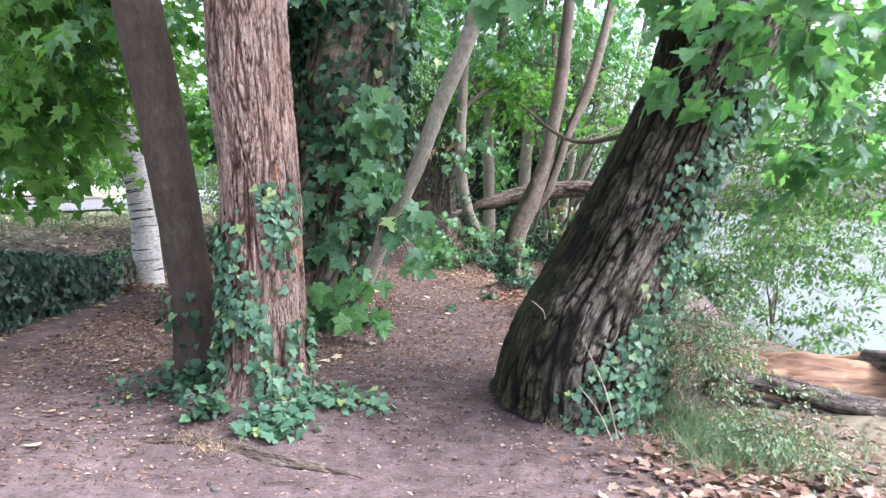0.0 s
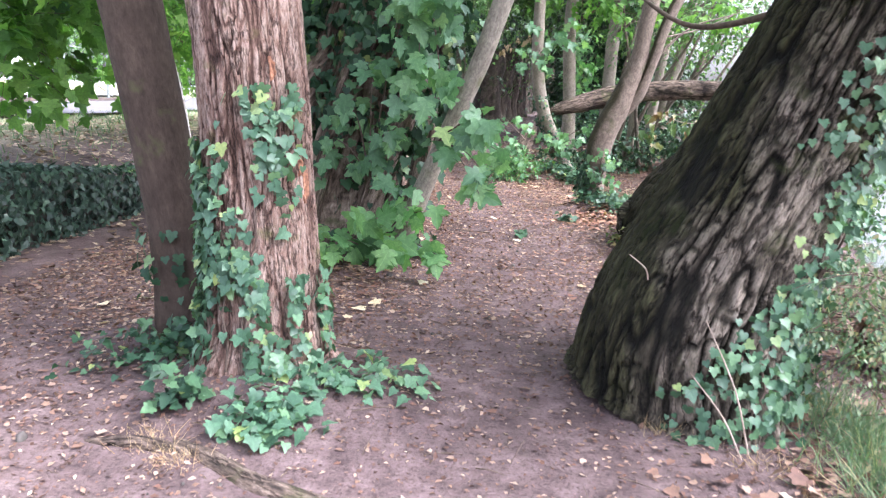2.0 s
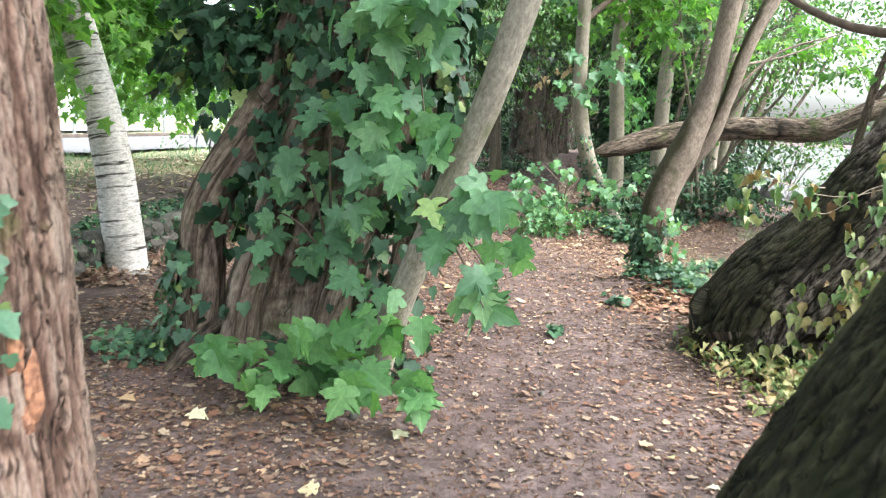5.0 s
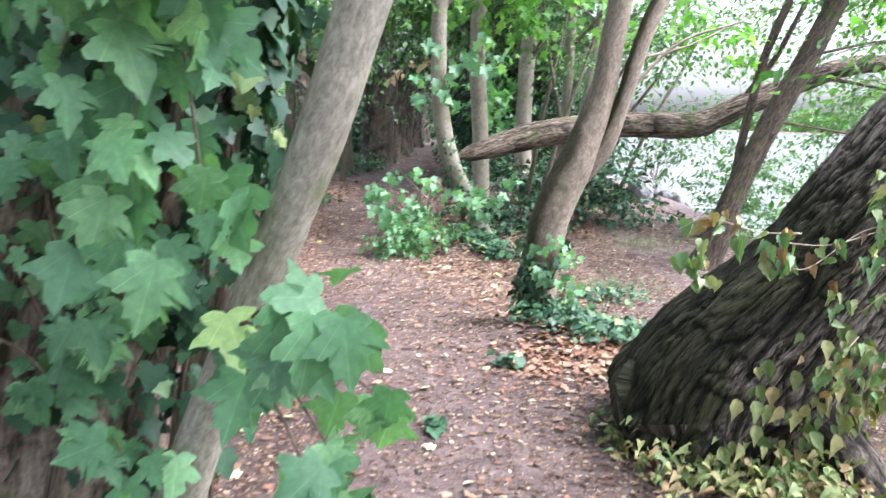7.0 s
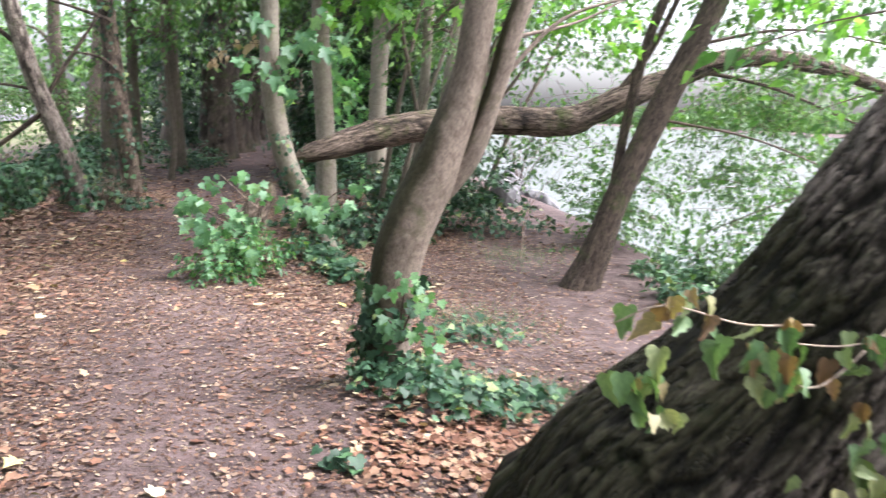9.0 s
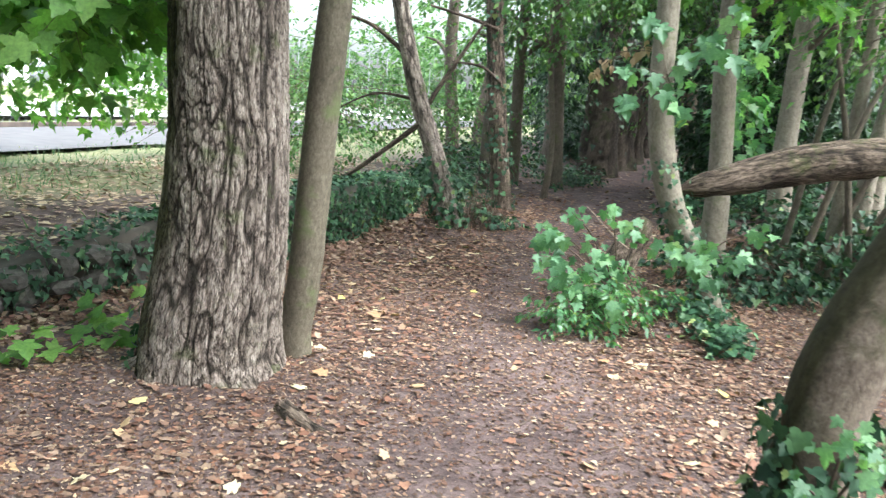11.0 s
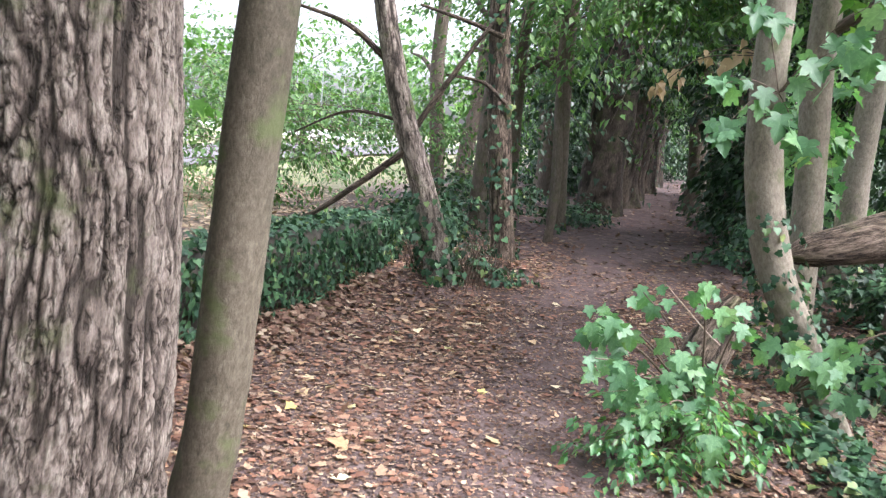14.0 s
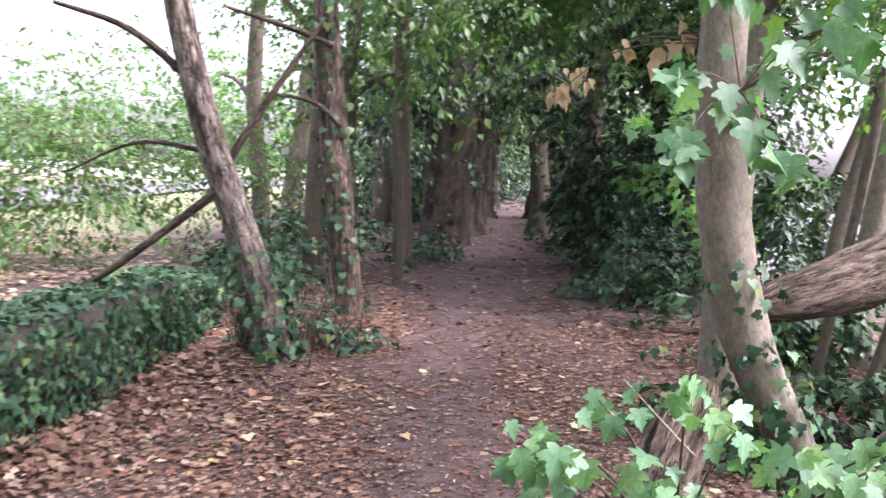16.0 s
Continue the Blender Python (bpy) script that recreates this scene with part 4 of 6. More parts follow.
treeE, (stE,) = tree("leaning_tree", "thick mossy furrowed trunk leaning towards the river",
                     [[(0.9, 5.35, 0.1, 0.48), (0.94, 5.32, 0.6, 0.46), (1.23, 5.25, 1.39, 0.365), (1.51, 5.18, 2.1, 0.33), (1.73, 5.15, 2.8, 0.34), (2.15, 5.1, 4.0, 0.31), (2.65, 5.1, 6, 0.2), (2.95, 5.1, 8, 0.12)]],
                     MAT["mossbark"], step=0.016, sides=330, ridge=0.036, ridge_width=0.046, stretch=8, gnarl=0.9, flare=0.16, lobes=4, flare_height=0.25, wobble=0.07, damp_shade=(165, 100, 3.6), oval=1.38)
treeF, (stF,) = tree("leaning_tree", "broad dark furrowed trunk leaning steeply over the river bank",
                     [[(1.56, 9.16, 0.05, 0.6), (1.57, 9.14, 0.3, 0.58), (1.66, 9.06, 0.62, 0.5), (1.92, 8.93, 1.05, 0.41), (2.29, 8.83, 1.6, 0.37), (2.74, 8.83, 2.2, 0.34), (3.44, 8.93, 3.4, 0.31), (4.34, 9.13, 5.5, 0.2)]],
                     MAT["blackbark"], step=0.015, sides=300, ridge=0.034, ridge_width=0.045, stretch=9, gnarl=0.8, damp_shade=(195, 72, 1.6), flare=0.12, lobes=5, flare_height=0.2, wobble=0.08)
treeG, stG = tree("tree", "grey-brown forked smooth trunk leaning over the path edge",
                  [[(0.94, 11.25, 0.2, 0.14), (0.955, 11.23, 0.66, 0.121), (0.99, 11.23, 1.1, 0.146), (1.19, 11.23, 1.58, 0.13), (1.335, 11.23, 2.02, 0.096), (1.405, 11.23, 2.46, 0.09), (1.52, 11.23, 3.4, 0.088), (1.6, 11.2, 5.5, 0.06)],
                   [(1.13, 11.26, 1.38, 0.1), (1.35, 11.24, 1.62, 0.08), (1.465, 11.22, 1.89, 0.058), (1.64, 11.22, 2.5, 0.062), (1.92, 11.3, 3.2, 0.07), (2.33, 11.5, 5, 0.05)]],
                  MAT["brownsmooth"], step=0.04, sides=40, flare=0.25, flare_height=0.15, wobble=0.1, damp_shade=(190, 70, 1.9))
treeI, stI = tree("tree", "slim mossy trunk leaning out over the river",
                  [[(3.2, 14.2, 0.1, 0.18), (3.38, 14.2, 0.6, 0.14), (3.56, 14.2, 1.13, 0.126), (3.92, 14.2, 1.95, 0.124), (4.44, 14.2, 3.04, 0.116), (5.23, 14.3, 5, 0.09)],
                   [(3.56, 14.3, 1.2, 0.05), (3.69, 14.42, 1.8, 0.05), (3.86, 14.44, 2.6, 0.05), (4.13, 14.44, 3.4, 0.045), (4.28, 14.44, 4.5, 0.03)]],
                  MAT["oldbark"], step=0.05, sides=36, flare=0.2, wobble=0.08)
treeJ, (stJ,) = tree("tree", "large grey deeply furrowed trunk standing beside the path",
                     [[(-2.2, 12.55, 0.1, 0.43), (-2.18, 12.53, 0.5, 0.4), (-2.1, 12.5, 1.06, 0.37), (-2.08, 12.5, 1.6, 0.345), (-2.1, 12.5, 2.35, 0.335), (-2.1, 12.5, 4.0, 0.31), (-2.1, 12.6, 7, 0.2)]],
                     MAT["greyfurrow"], step=0.014, sides=330, ridge=0.026, ridge_width=0.05, stretch=6, gnarl=0.7, flare=0.18, damp_shade=(195, 72, 6.0), lobes=6, flare_height=0.25, wobble=0.05)
treeK, (stK,) = tree("tree", "slim smooth grey-green stem leaning beside the furrowed trunk",
                     [[(-1.92, 13.1, 0.1, 0.125), (-1.89, 13.07, 0.45, 0.112), (-1.83, 13.06, 0.8, 0.108), (-1.77, 13.06, 1.64, 0.105), (-1.705, 13.06, 2.41, 0.104), (-1.62, 13.1, 3.6, 0.075), (-1.35, 13.2, 6, 0.04)]],
                     MAT["greensmooth"], step=0.04, sides=40, flare=0.3, flare_height=0.12, wobble=0.05)
treeL, (stL,) = tree("tree", "leaning brown trunk at the end of the ivy wall",
                     [[(-2.12, 18.0, 0.2, 0.14), (-2.16, 18.0, 0.7, 0.125), (-2.24, 18.0, 1.06, 0.115), (-2.61, 18.0, 2.05, 0.113), (-2.88, 18.0, 3.03, 0.1), (-3.2, 18.0, 4.5, 0.09), (-3.6, 18, 7, 0.05)]],
                     MAT["greyfurrow"], step=0.05, sides=48, ridge=0.015, ridge_width=0.035, stretch=6, flare=0.25, wobble=0.06)
treeM, (stM,) = tree("tree", "upright dark trunk with ivy at its foot beside the path",
                     [[(-1.73, 19.45, 0.2, 0.14), (-1.75, 19.45, 0.8, 0.13), (-1.86, 19.45, 1.58, 0.135), (-2.04, 19.45, 3.3, 0.114), (-2.1, 19.3, 5, 0.08), (-2.2, 19.3, 7, 0.05)]],
                     MAT["oldbark"], step=0.05, sides=48, ridge=0.012, ridge_width=0.03, stretch=6, flare=0.25, wobble=0.06)
treeP, (stP,) = tree("tree", "smooth grey trunk bent near its foot, ringed by suckers",
                     [[(0.93, 15.36, 0.2, 0.115), (0.69, 15.36, 0.8, 0.092), (0.475, 15.36, 1.21, 0.1), (0.36, 15.36, 1.55, 0.11), (0.275, 15.36, 2.05, 0.102), (0.25, 15.36, 2.68, 0.093), (0.26, 15.36, 4, 0.083), (0.33, 15.36, 6, 0.05)]],
                     MAT["greysmooth"], step=0.04, sides=40, flare=0.2, flare_height=0.15, wobble=0.08)

def roots(ob, mat, paths):
    for pts in paths:
        pts = [(x, y, gz(x, y) + dz - 0.06, 0.72 * r) for x, y, dz, r in pts]
        put("root", Stem(pts, 0.03, 24, 0.02, 0.04, 7, wobble=0.15, seed=len(bpy.data.objects) % 43).mesh("root", mat), ob)


roots(treeF, MAT["blackbark"], [[(1.64, 9.13, 0.35, 0.25), (1.29, 9.38, 0.1, 0.14), (1.12, 9.51, -0.03, 0.07), (1.02, 9.58, -0.1, 0.04)], [(1.64, 9.03, 0.3, 0.25), (1.24, 8.75, 0.06, 0.13), (1.09, 8.63, -0.04, 0.06)], [(1.84, 8.93, 0.25, 0.25), (2.04, 8.48, 0.03, 0.13), (2.14, 8.28, -0.08, 0.05)]])
roots(treeE, MAT["mossbark"], [[(0.85, 5.2, 0.2, 0.25), (0.48, 5.45, 0.05, 0.12), (0.33, 5.58, -0.06, 0.04)]])
roots(treeJ, MAT["greyfurrow"], [[(-2.1, 12.5, 0.2, 0.16), (-1.82, 12.32, 0.03, 0.1), (-1.62, 12.2, -0.06, 0.05)], [(-2.28, 12.5, 0.2, 0.16), (-2.6, 12.3, 0.02, 0.1), (-2.78, 12.2, -0.06, 0.05)]])
roots(treeC, MAT["oldbark"], [[(-1.8, 8.1, 0.25, 0.14), (-2.0, 7.8, 0.05, 0.1), (-2.1, 7.65, -0.06, 0.05)], [(-1.3, 8.05, 0.25, 0.14), (-1.3, 7.65, 0.05, 0.09), (-1.25, 7.5, -0.06, 0.04)]])
# the fallen limb that lies from the stump out over the water
fallen = thing("fallen_trunk", "grey weathered fallen trunk reaching out over the river", "fallen tree", (0.7, 15.5, 0.9))
put("trunk", Stem([(0.5, 15.6, 1.36, 0.02), (0.62, 15.63, 1.4, 0.085), (0.86, 15.68, 1.47, 0.13), (1.63, 15.9, 1.68, 0.17), (2.61, 16.0, 1.81, 0.16), (3.63, 16, 1.84, 0.17), (4.04, 16, 2.0, 0.15), (4.73, 16, 2.3, 0.14), (5.72, 16, 2.65, 0.12), (6.8, 16, 2.63, 0.1), (7.9, 16, 2.36, 0.07), (9.5, 16, 1.9, 0.03)],
                  0.04, 48, 0.02, 0.04, 9, wobble=0.14, seed=4).mesh("trunk", MAT["oldbark"]), fallen)
stump = thing("broken_stump", "broken brown stump leaning under the shoots", "stump", (0.0, 15.0, 0.3))
put("trunk", Stem([(-0.12, 14.98, 0.15, 0.15), (0.02, 15.1, 0.6, 0.13), (0.2, 15.26, 1.0, 0.11), (0.26, 15.3, 1.12, 0.06)], 0.03, 40, 0.025, 0.04, 7, wobble=0.2, seed=9).mesh("trunk", MAT["oldbark"]), stump)
limbs(fallen, MAT["oldbark"], [[(5.2, 16, 2.5, 0.03), (6.2, 15.8, 2.3, 0.02), (7.4, 15.4, 1.8, 0.012), (8.4, 15.2, 1.5, 0.006)], [(4.2, 16, 2.1, 0.05), (4.6, 15.9, 2.7, 0.04), (5.0, 15.8, 3.6, 0.03), (5.6, 15.8, 4.6, 0.02)]])

# ---- woodland beyond ----
Q = [(0.95, 17.2, 0.12, 0.05), (2.1, 17.3, 0.07, 0.15), (1.94, 19.9, 0.15, 0.12), (-1.5, 23.4, 0.13, -0.1), (-1.48, 21.8, 0.05, 0.05), (-2.35, 23.6, 0.12, 0.1), (2.7, 19.0, 0.1, 0.5), (3.2, 20.5, 0.12, 0.7),
     (-2.6, 22.5, 0.12, 0.15), (-3.9, 25, 0.14, -0.2), (1.3, 25, 0.16, 0.2), (2.9, 25.5, 0.14, 0.4), (0.9, 29, 0.2, 0.1), (-2.4, 29, 0.2, -0.1), (2.3, 30, 0.2, 0.2), (-4.6, 31, 0.2, 0.3), (3.6, 32, 0.16, 0.6), (-1.5, 37, 0.22, 0.1), (1.9, 38, 0.22, 0.1), (4.0, 23, 0.1, 1.0)]
for x, y, r, lean in Q:
    b = rng.uniform(-0.15, 0.15, 3)
    ob, st = tree("tree", "slim grey-brown woodland trunk among dark undergrowth", [[(x, y, 0, r * 1.2), (x + b[0] * 0.4, y, 1.5, r), (x + lean * 0.5 + b[1], y, 3.2, r * 0.9), (x + lean + b[2], y, 5.5, r * 0.75), (x + lean * 1.6, y, 8.5, r * 0.4)]],
                  MAT["greysmooth"] if y < 21 and x > 0.7 else MAT["farbark"], "woodland trunks", step=0.12, sides=20, flare=0.25, wobble=0.08)
    top = np.array([x + lean * 0.8, y, 4.4])
    for k in range(3):
        s0 = np.array([x + lean * 0.45 + b[1], y, 2.9 + 0.55 * k])
        e = s0 + np.array([rng.uniform(-1.2, 1.2), rng.uniform(-0.8, 0.8), rng.uniform(0.3, 0.9)])
        put("limb", Stem([(*s0, r * 0.4), (*((s0 + e) / 2 + np.array([0, 0, 0.12])), r * 0.28), (*e, r * 0.1)], 0.12, 8, wobble=0.1, seed=k).mesh("limb", MAT["farbark"]), ob)
    pc = blob_points(46, top + np.array([0, 0, 0.8]), (1.3, 1.1, 1.3), 0.1)
    hd = rng.normal(0, 1, pc.shape) * np.array([1, 1, 0.3])
    sprays(pc, hd, 0.8 * rng.uniform(0.6, 1.3, len(pc)), 16, 0.12, OVAL, MAT["smallleaf"] if x < 0 else MAT["maple"], "crown", None, ob)
# the big ivy-wrapped pair that narrows the path
for x, y, r in ((-1.0, 26.5, 0.42), (-0.75, 28.5, 0.45), (-0.5, 30.6, 0.4), (-0.25, 33.2, 0.42), (1.6, 33, 0.5), (0.0, 36.5, 0.4), (-1.4, 33.5, 0.45)):
    ob, st = tree("old_tree", "broad dark trunk wrapped in ivy where the path narrows", [[(x, y, 0, r * 1.1), (x, y, 1.5, r), (x + 0.1, y, 3.5, r * 0.95), (x + 0.2, y, 8, r * 0.6)]], MAT["wetbark"], "old ivy-clad trunks",
                  step=0.08, sides=48, ridge=0.05, ridge_width=0.12, stretch=8, flare=0.3, wobble=0.2)
    ivy_on(st[0], 2000, lambda a, th: 0.05 + 0.95 * (a > 2.3), 0.12, MAT["darkleaf"], ob, template=IVY_LITE, spread=0.4)


# ---- foliage ----
def foliage(name, label, category, blobs, template, mat, size, per=12, length=0.6, kind="", twig=True, droop=0.35, width=0.5, group=""):
    """A bush or hanging bough of leafy twigs that fills some ellipsoids (centre, radii, twigs)."""
    (cx, cy, cz), _, _ = blobs[0]
    ob = thing(name, label, category, (cx, cy, gz(cx, cy) if cz < 3 else cz), group, kind)
    pts, hd = [], []
    for c, r, n in blobs:
        p = blob_points(n, c, r, 0.1)
        h = (p - np.asarray(c)) / np.asarray(r) * 0.9 + rng.normal(0, 0.5, p.shape)
        h[:, 2] *= 0.4
        pts.append(p), hd.append(h)
    pts, hd = np.vstack(pts), np.vstack(hd)
    sprays(pts, hd, length * rng.uniform(0.6, 1.3, len(pts)), per, size, template, mat, "foliage", MAT["twig"] if twig else None, ob, droop, width)
    return ob


def crown(ob, blobs, limb_from, mat, template=MAPLE_LITE, size=0.16, per=12, length=0.8):
    for c, r, n in blobs:
        pc = blob_points(n, c, r, 0.1)
        hd = (pc - np.asarray(c)) + rng.normal(0, 0.6, pc.shape) * np.array([1, 1, 0.3])
        sprays(pc, hd, length * rng.uniform(0.6, 1.3, n), per, size, template, mat, "crown", MAT["twig"], ob)
        s0, e = np.array(limb_from), np.asarray(c, float)
        m = (s0 + e) / 2 + np.array([0, 0, 0.15])
        put("limb", Stem([(*s0, 0.05), (*m, 0.035), (*e, 0.012)], 0.1, 8, wobble=0.1, seed=n % 17).mesh("limb", MAT["twig"]), ob)


crown(treeB, [((-2.6, 6.4, 3.5), (0.9, 0.7, 0.5), 60), ((-3.6, 7.6, 3.3), (0.9, 0.8, 0.6), 60)], (-2.3, 5.72, 3.2), MAT["maple"])
crown(birch, [((-4.9, 10.6, 4.4), (1.0, 1.0, 0.9), 60)], (-4.3, 10.1, 3.6), MAT["smallleaf"], OVAL, 0.07, 20)
crown(treeD, [((0.7, 8.2, 4.6), (1.0, 0.9, 0.7), 50)], (0.3, 7.6, 3.8), MAT["maple"])
crown(treeK, [((-1.2, 13.8, 4.5), (0.9, 0.9, 0.7), 50)], (-1.62, 13.1, 3.6), MAT["maple"])
crown(treeJ, [((-3.2, 12.7, 2.75), (0.6, 0.5, 0.3), 26)], (-2.35, 12.45, 2.35), MAT["brightmaple"], MAPLE, 0.14, 9, 0.45)
crown(treeL, [((-3.6, 17.4, 4.6), (1.1, 1.0, 0.8), 60)], (-3.1, 18.0, 4.0), MAT["smallleaf"], OVAL, 0.08, 18)
crown(treeP, [((1.2, 16.0, 3.7), (0.9, 0.6, 0.55), 70)], (0.28, 15.36, 3.2), MAT["brightmaple"], MAPLE_LITE, 0.13, 12, 0.6)
crown(treeI, [((5.4, 14.2, 4.6), (1.3, 1.2, 0.8), 60)], (4.6, 14.25, 3.5), MAT["smallleaf"], OVAL, 0.08, 20)

# boughs over the lawn and beside the wall
foliage("hanging_bough", "bright green sycamore boughs hanging over the lawn", "foliage", [((-4.3, 9.0, 3.1), (1.5, 1.3, 1.1), 260), ((-5.2, 12.6, 2.9), (1.8, 1.6, 1.0), 260), ((-6.5, 16.5, 3.2), (2.2, 2.4, 1.5), 260), ((-3.3, 6.6, 3.0), (0.9, 0.7, 0.6), 70)], MAPLE_LITE, MAT["brightmaple"], 0.14, 14, 0.7)
foliage("hanging_bough", "light green sycamore leaves beside the furrowed trunk", "foliage", [((-3.4, 12.9, 2.45), (0.75, 0.6, 0.35), 45), ((-2.75, 12.2, 2.75), (0.4, 0.3, 0.25), 14)], MAPLE, MAT["brightmaple"], 0.15, 9, 0.5)
foliage("hanging_bough", "bright green sycamore leaves hanging low over the ivy wall", "foliage", [((-3.9, 7.9, 2.0), (0.65, 0.5, 0.6), 62), ((-3.5, 16.6, 3.7), (0.9, 0.6, 0.4), 34)], MAPLE, MAT["brightmaple"], 0.14, 10, 0.45)
# boughs over the river
foliage("hanging_bough", "pale green sycamore boughs drooping by the leaning trunk", "foliage", [((2.7, 5.6, 2.75), (0.95, 0.7, 0.75), 40), ((0.9, 4.6, 3.05), (0.9, 0.5, 0.25), 26), ((3.4, 6.6, 2.1), (0.8, 0.7, 0.65), 32), ((1.75, 4.2, 2.5), (0.35, 0.3, 0.4), 24)], MAPLE, MAT["mapleriver"], 0.13, 11, 0.5)
foliage("hanging_bough", "feathery light green boughs overhanging the river", "foliage", [((4.4, 9.3, 2.4), (1.5, 1.8, 1.5), 260), ((5.2, 14.5, 3.7), (2.4, 1.8, 1.5), 230), ((7.0, 17.5, 2.4), (2.4, 1.6, 1.6), 240), ((3.4, 17.2, 3.4), (1.6, 1.0, 1.3), 170)], OVAL, MAT["smallleaf"], 0.09, 22, 0.9, droop=0.3)
foliage("bush", "low leafy shrubs along the river edge", "bush", [((4.6, 16.4, 0.8), (0.7, 1.0, 0.8), 150), ((5.4, 13.4, 1.0), (1.2, 1.0, 0.8), 120), ((6.4, 16.5, 1.2), (1.5, 1.2, 1.0), 130), ((5.6, 11.0, 0.8), (1.0, 1.2, 0.7), 70), ((4.8, 13.2, 0.5), (0.9, 1.0, 0.5), 90), ((3.7, 17.0, 1.5), (0.7, 0.5, 0.6), 46), ((3.9, 8.4, 0.4), (0.8, 1.4, 0.5), 50), ((3.3, 7.6, 1.1), (0.4, 0.6, 0.5), 26)], OVAL, MAT["smallleaf"], 0.07, 20, 0.45)
foliage("bush", "low dark green plants on the river bank by the leaning stem", "bush", [((4.3, 13.6, 0.3), (0.5, 0.7, 0.25), 80), ((4.6, 14.6, 0.3), (0.5, 0.6, 0.3), 60), ((4.4, 12.6, 0.15), (0.4, 0.5, 0.2), 40)], IVY_LITE, MAT["ivyclimb"], 0.08, 14, 0.35)
foliage("hanging_bough", "light yellow-green sycamore sprays hanging before the river", "foliage", [((2.95, 14.0, 2.9), (0.6, 0.45, 0.4), 16), ((4.3, 12.4, 3.1), (0.7, 0.5, 0.35), 18)], MAPLE_LITE, MAT["brightmaple"], 0.12, 10, 0.5)
# shrubs behind the wall
foliage("bush", "airy light green shrub behind the ivy wall", "bush", [((-4.6, 20.0, 1.9), (1.4, 1.2, 1.2), 210), ((-6.6, 20.5, 2.0), (1.6, 1.5, 1.3), 190), ((-3.6, 23, 2.0), (1.4, 1.4, 1.3), 110)], OVAL, MAT["smallleaf"], 0.085, 18, 0.75)
foliage("hanging_bough", "light green sycamore leaves hanging beside the path", "foliage", [((1.0, 18.2, 2.4), (0.4, 0.4, 0.6), 22), ((1.5, 20.6, 2.0), (0.5, 0.5, 0.8), 26)], MAPLE_LITE, MAT["mapleriver"], 0.13, 10, 0.45)
# crowns
foliage("tree_crown", "green leaf canopy closing over the woodland path", "foliage", [((0.0, 22, 4.3), (3.2, 3.0, 1.3), 420), ((-2.5, 24, 3.6), (1.8, 2.0, 1.4), 90), ((0.8, 29, 4.0), (3.5, 3.0, 1.8), 330), ((-0.5, 36, 4.5), (4.0, 3.0, 2.6), 330), ((2.8, 21.5, 4.0), (1.8, 1.8, 1.6), 240), ((-1.5, 20.2, 4.4), (1.0, 1.2, 0.8), 70)], OVAL, MAT["smallleaf"], 0.11, 22, 1.0, kind="stuff")
foliage("tree_crown", "high green canopy over the path", "foliage", [((-1.5, 5, 6.5), (2.6, 2.2, 1.4), 140), ((2.5, 5.5, 6.5), (2.4, 2.4, 1.4), 130), ((-1, 9, 5.6), (2.6, 2.2, 1.2), 160), ((-2, 13, 6.0), (2.6, 2.2, 1.4), 150), ((1, 16, 5.6), (2.4, 2.0, 1.2), 125), ((1.2, 10.8, 6.2), (1.6, 1.4, 0.9), 50)], MAPLE_LITE, MAT["maple"], 0.2, 14, 1.2, kind="stuff")
foliage("tree_crown", "shaded green crowns of the wood behind the fork", "foliage", [((1.0, 21.5, 5.3), (2.0, 1.6, 1.3), 190), ((3.4, 20.5, 5.1), (1.6, 1.4, 1.5), 170), ((-1.6, 22.0, 5.6), (1.4, 1.4, 1.2), 110)], MAPLE_LITE, MAT["maple"], 0.15, 14, 0.9, kind="stuff")
# dark evergreen undergrowth in the wood
foliage("bush", "dark evergreen bushes crowding the far side of the path", "bush", [((1.75, 23.6, 2.3), (0.75, 1.4, 1.5), 300), ((1.9, 24, 3.6), (1.6, 2.0, 1.6), 380), ((-0.2, 31, 4.2), (2.6, 2.0, 1.6), 330), ((0.0, 27.5, 4.6), (2.2, 2.6, 1.0), 260), ((0.4, 46, 2.2), (3.0, 1.0, 2.6), 420), ((-4.0, 47, 2.4), (3.0, 1.5, 2.4), 200), ((5.0, 45, 3.0), (3.0, 1.5, 3.2), 300), ((2.2, 31, 1.6), (1.0, 1.6, 1.6), 220), ((-2.0, 31, 1.4), (0.7, 1.6, 1.2), 160), ((-1.9, 26.5, 3.2), (0.7, 1.6, 1.4), 110), ((2.6, 27, 2.2), (1.6, 1.6, 2.0), 290), ((4.2, 27.5, 2.2), (1.2, 1.4, 1.8), 130), ((3.6, 31, 3.4), (1.8, 1.5, 2.4), 300), ((3.2, 22.5, 1.6), (0.9, 1.2, 1.3), 160), ((-2.6, 34, 2.2), (1.2, 2.0, 2.0), 130), ((0.9, 42, 2.6), (3.5, 1.5, 3.0), 420), ((3.5, 36, 2.5), (2.0, 2.0, 2.6), 240), ((-4.8, 38, 2.0), (2.0, 2.0, 1.6), 110)], OVAL, MAT["darkleaf"], 0.14, 19, 0.8, kind="stuff", twig=False)
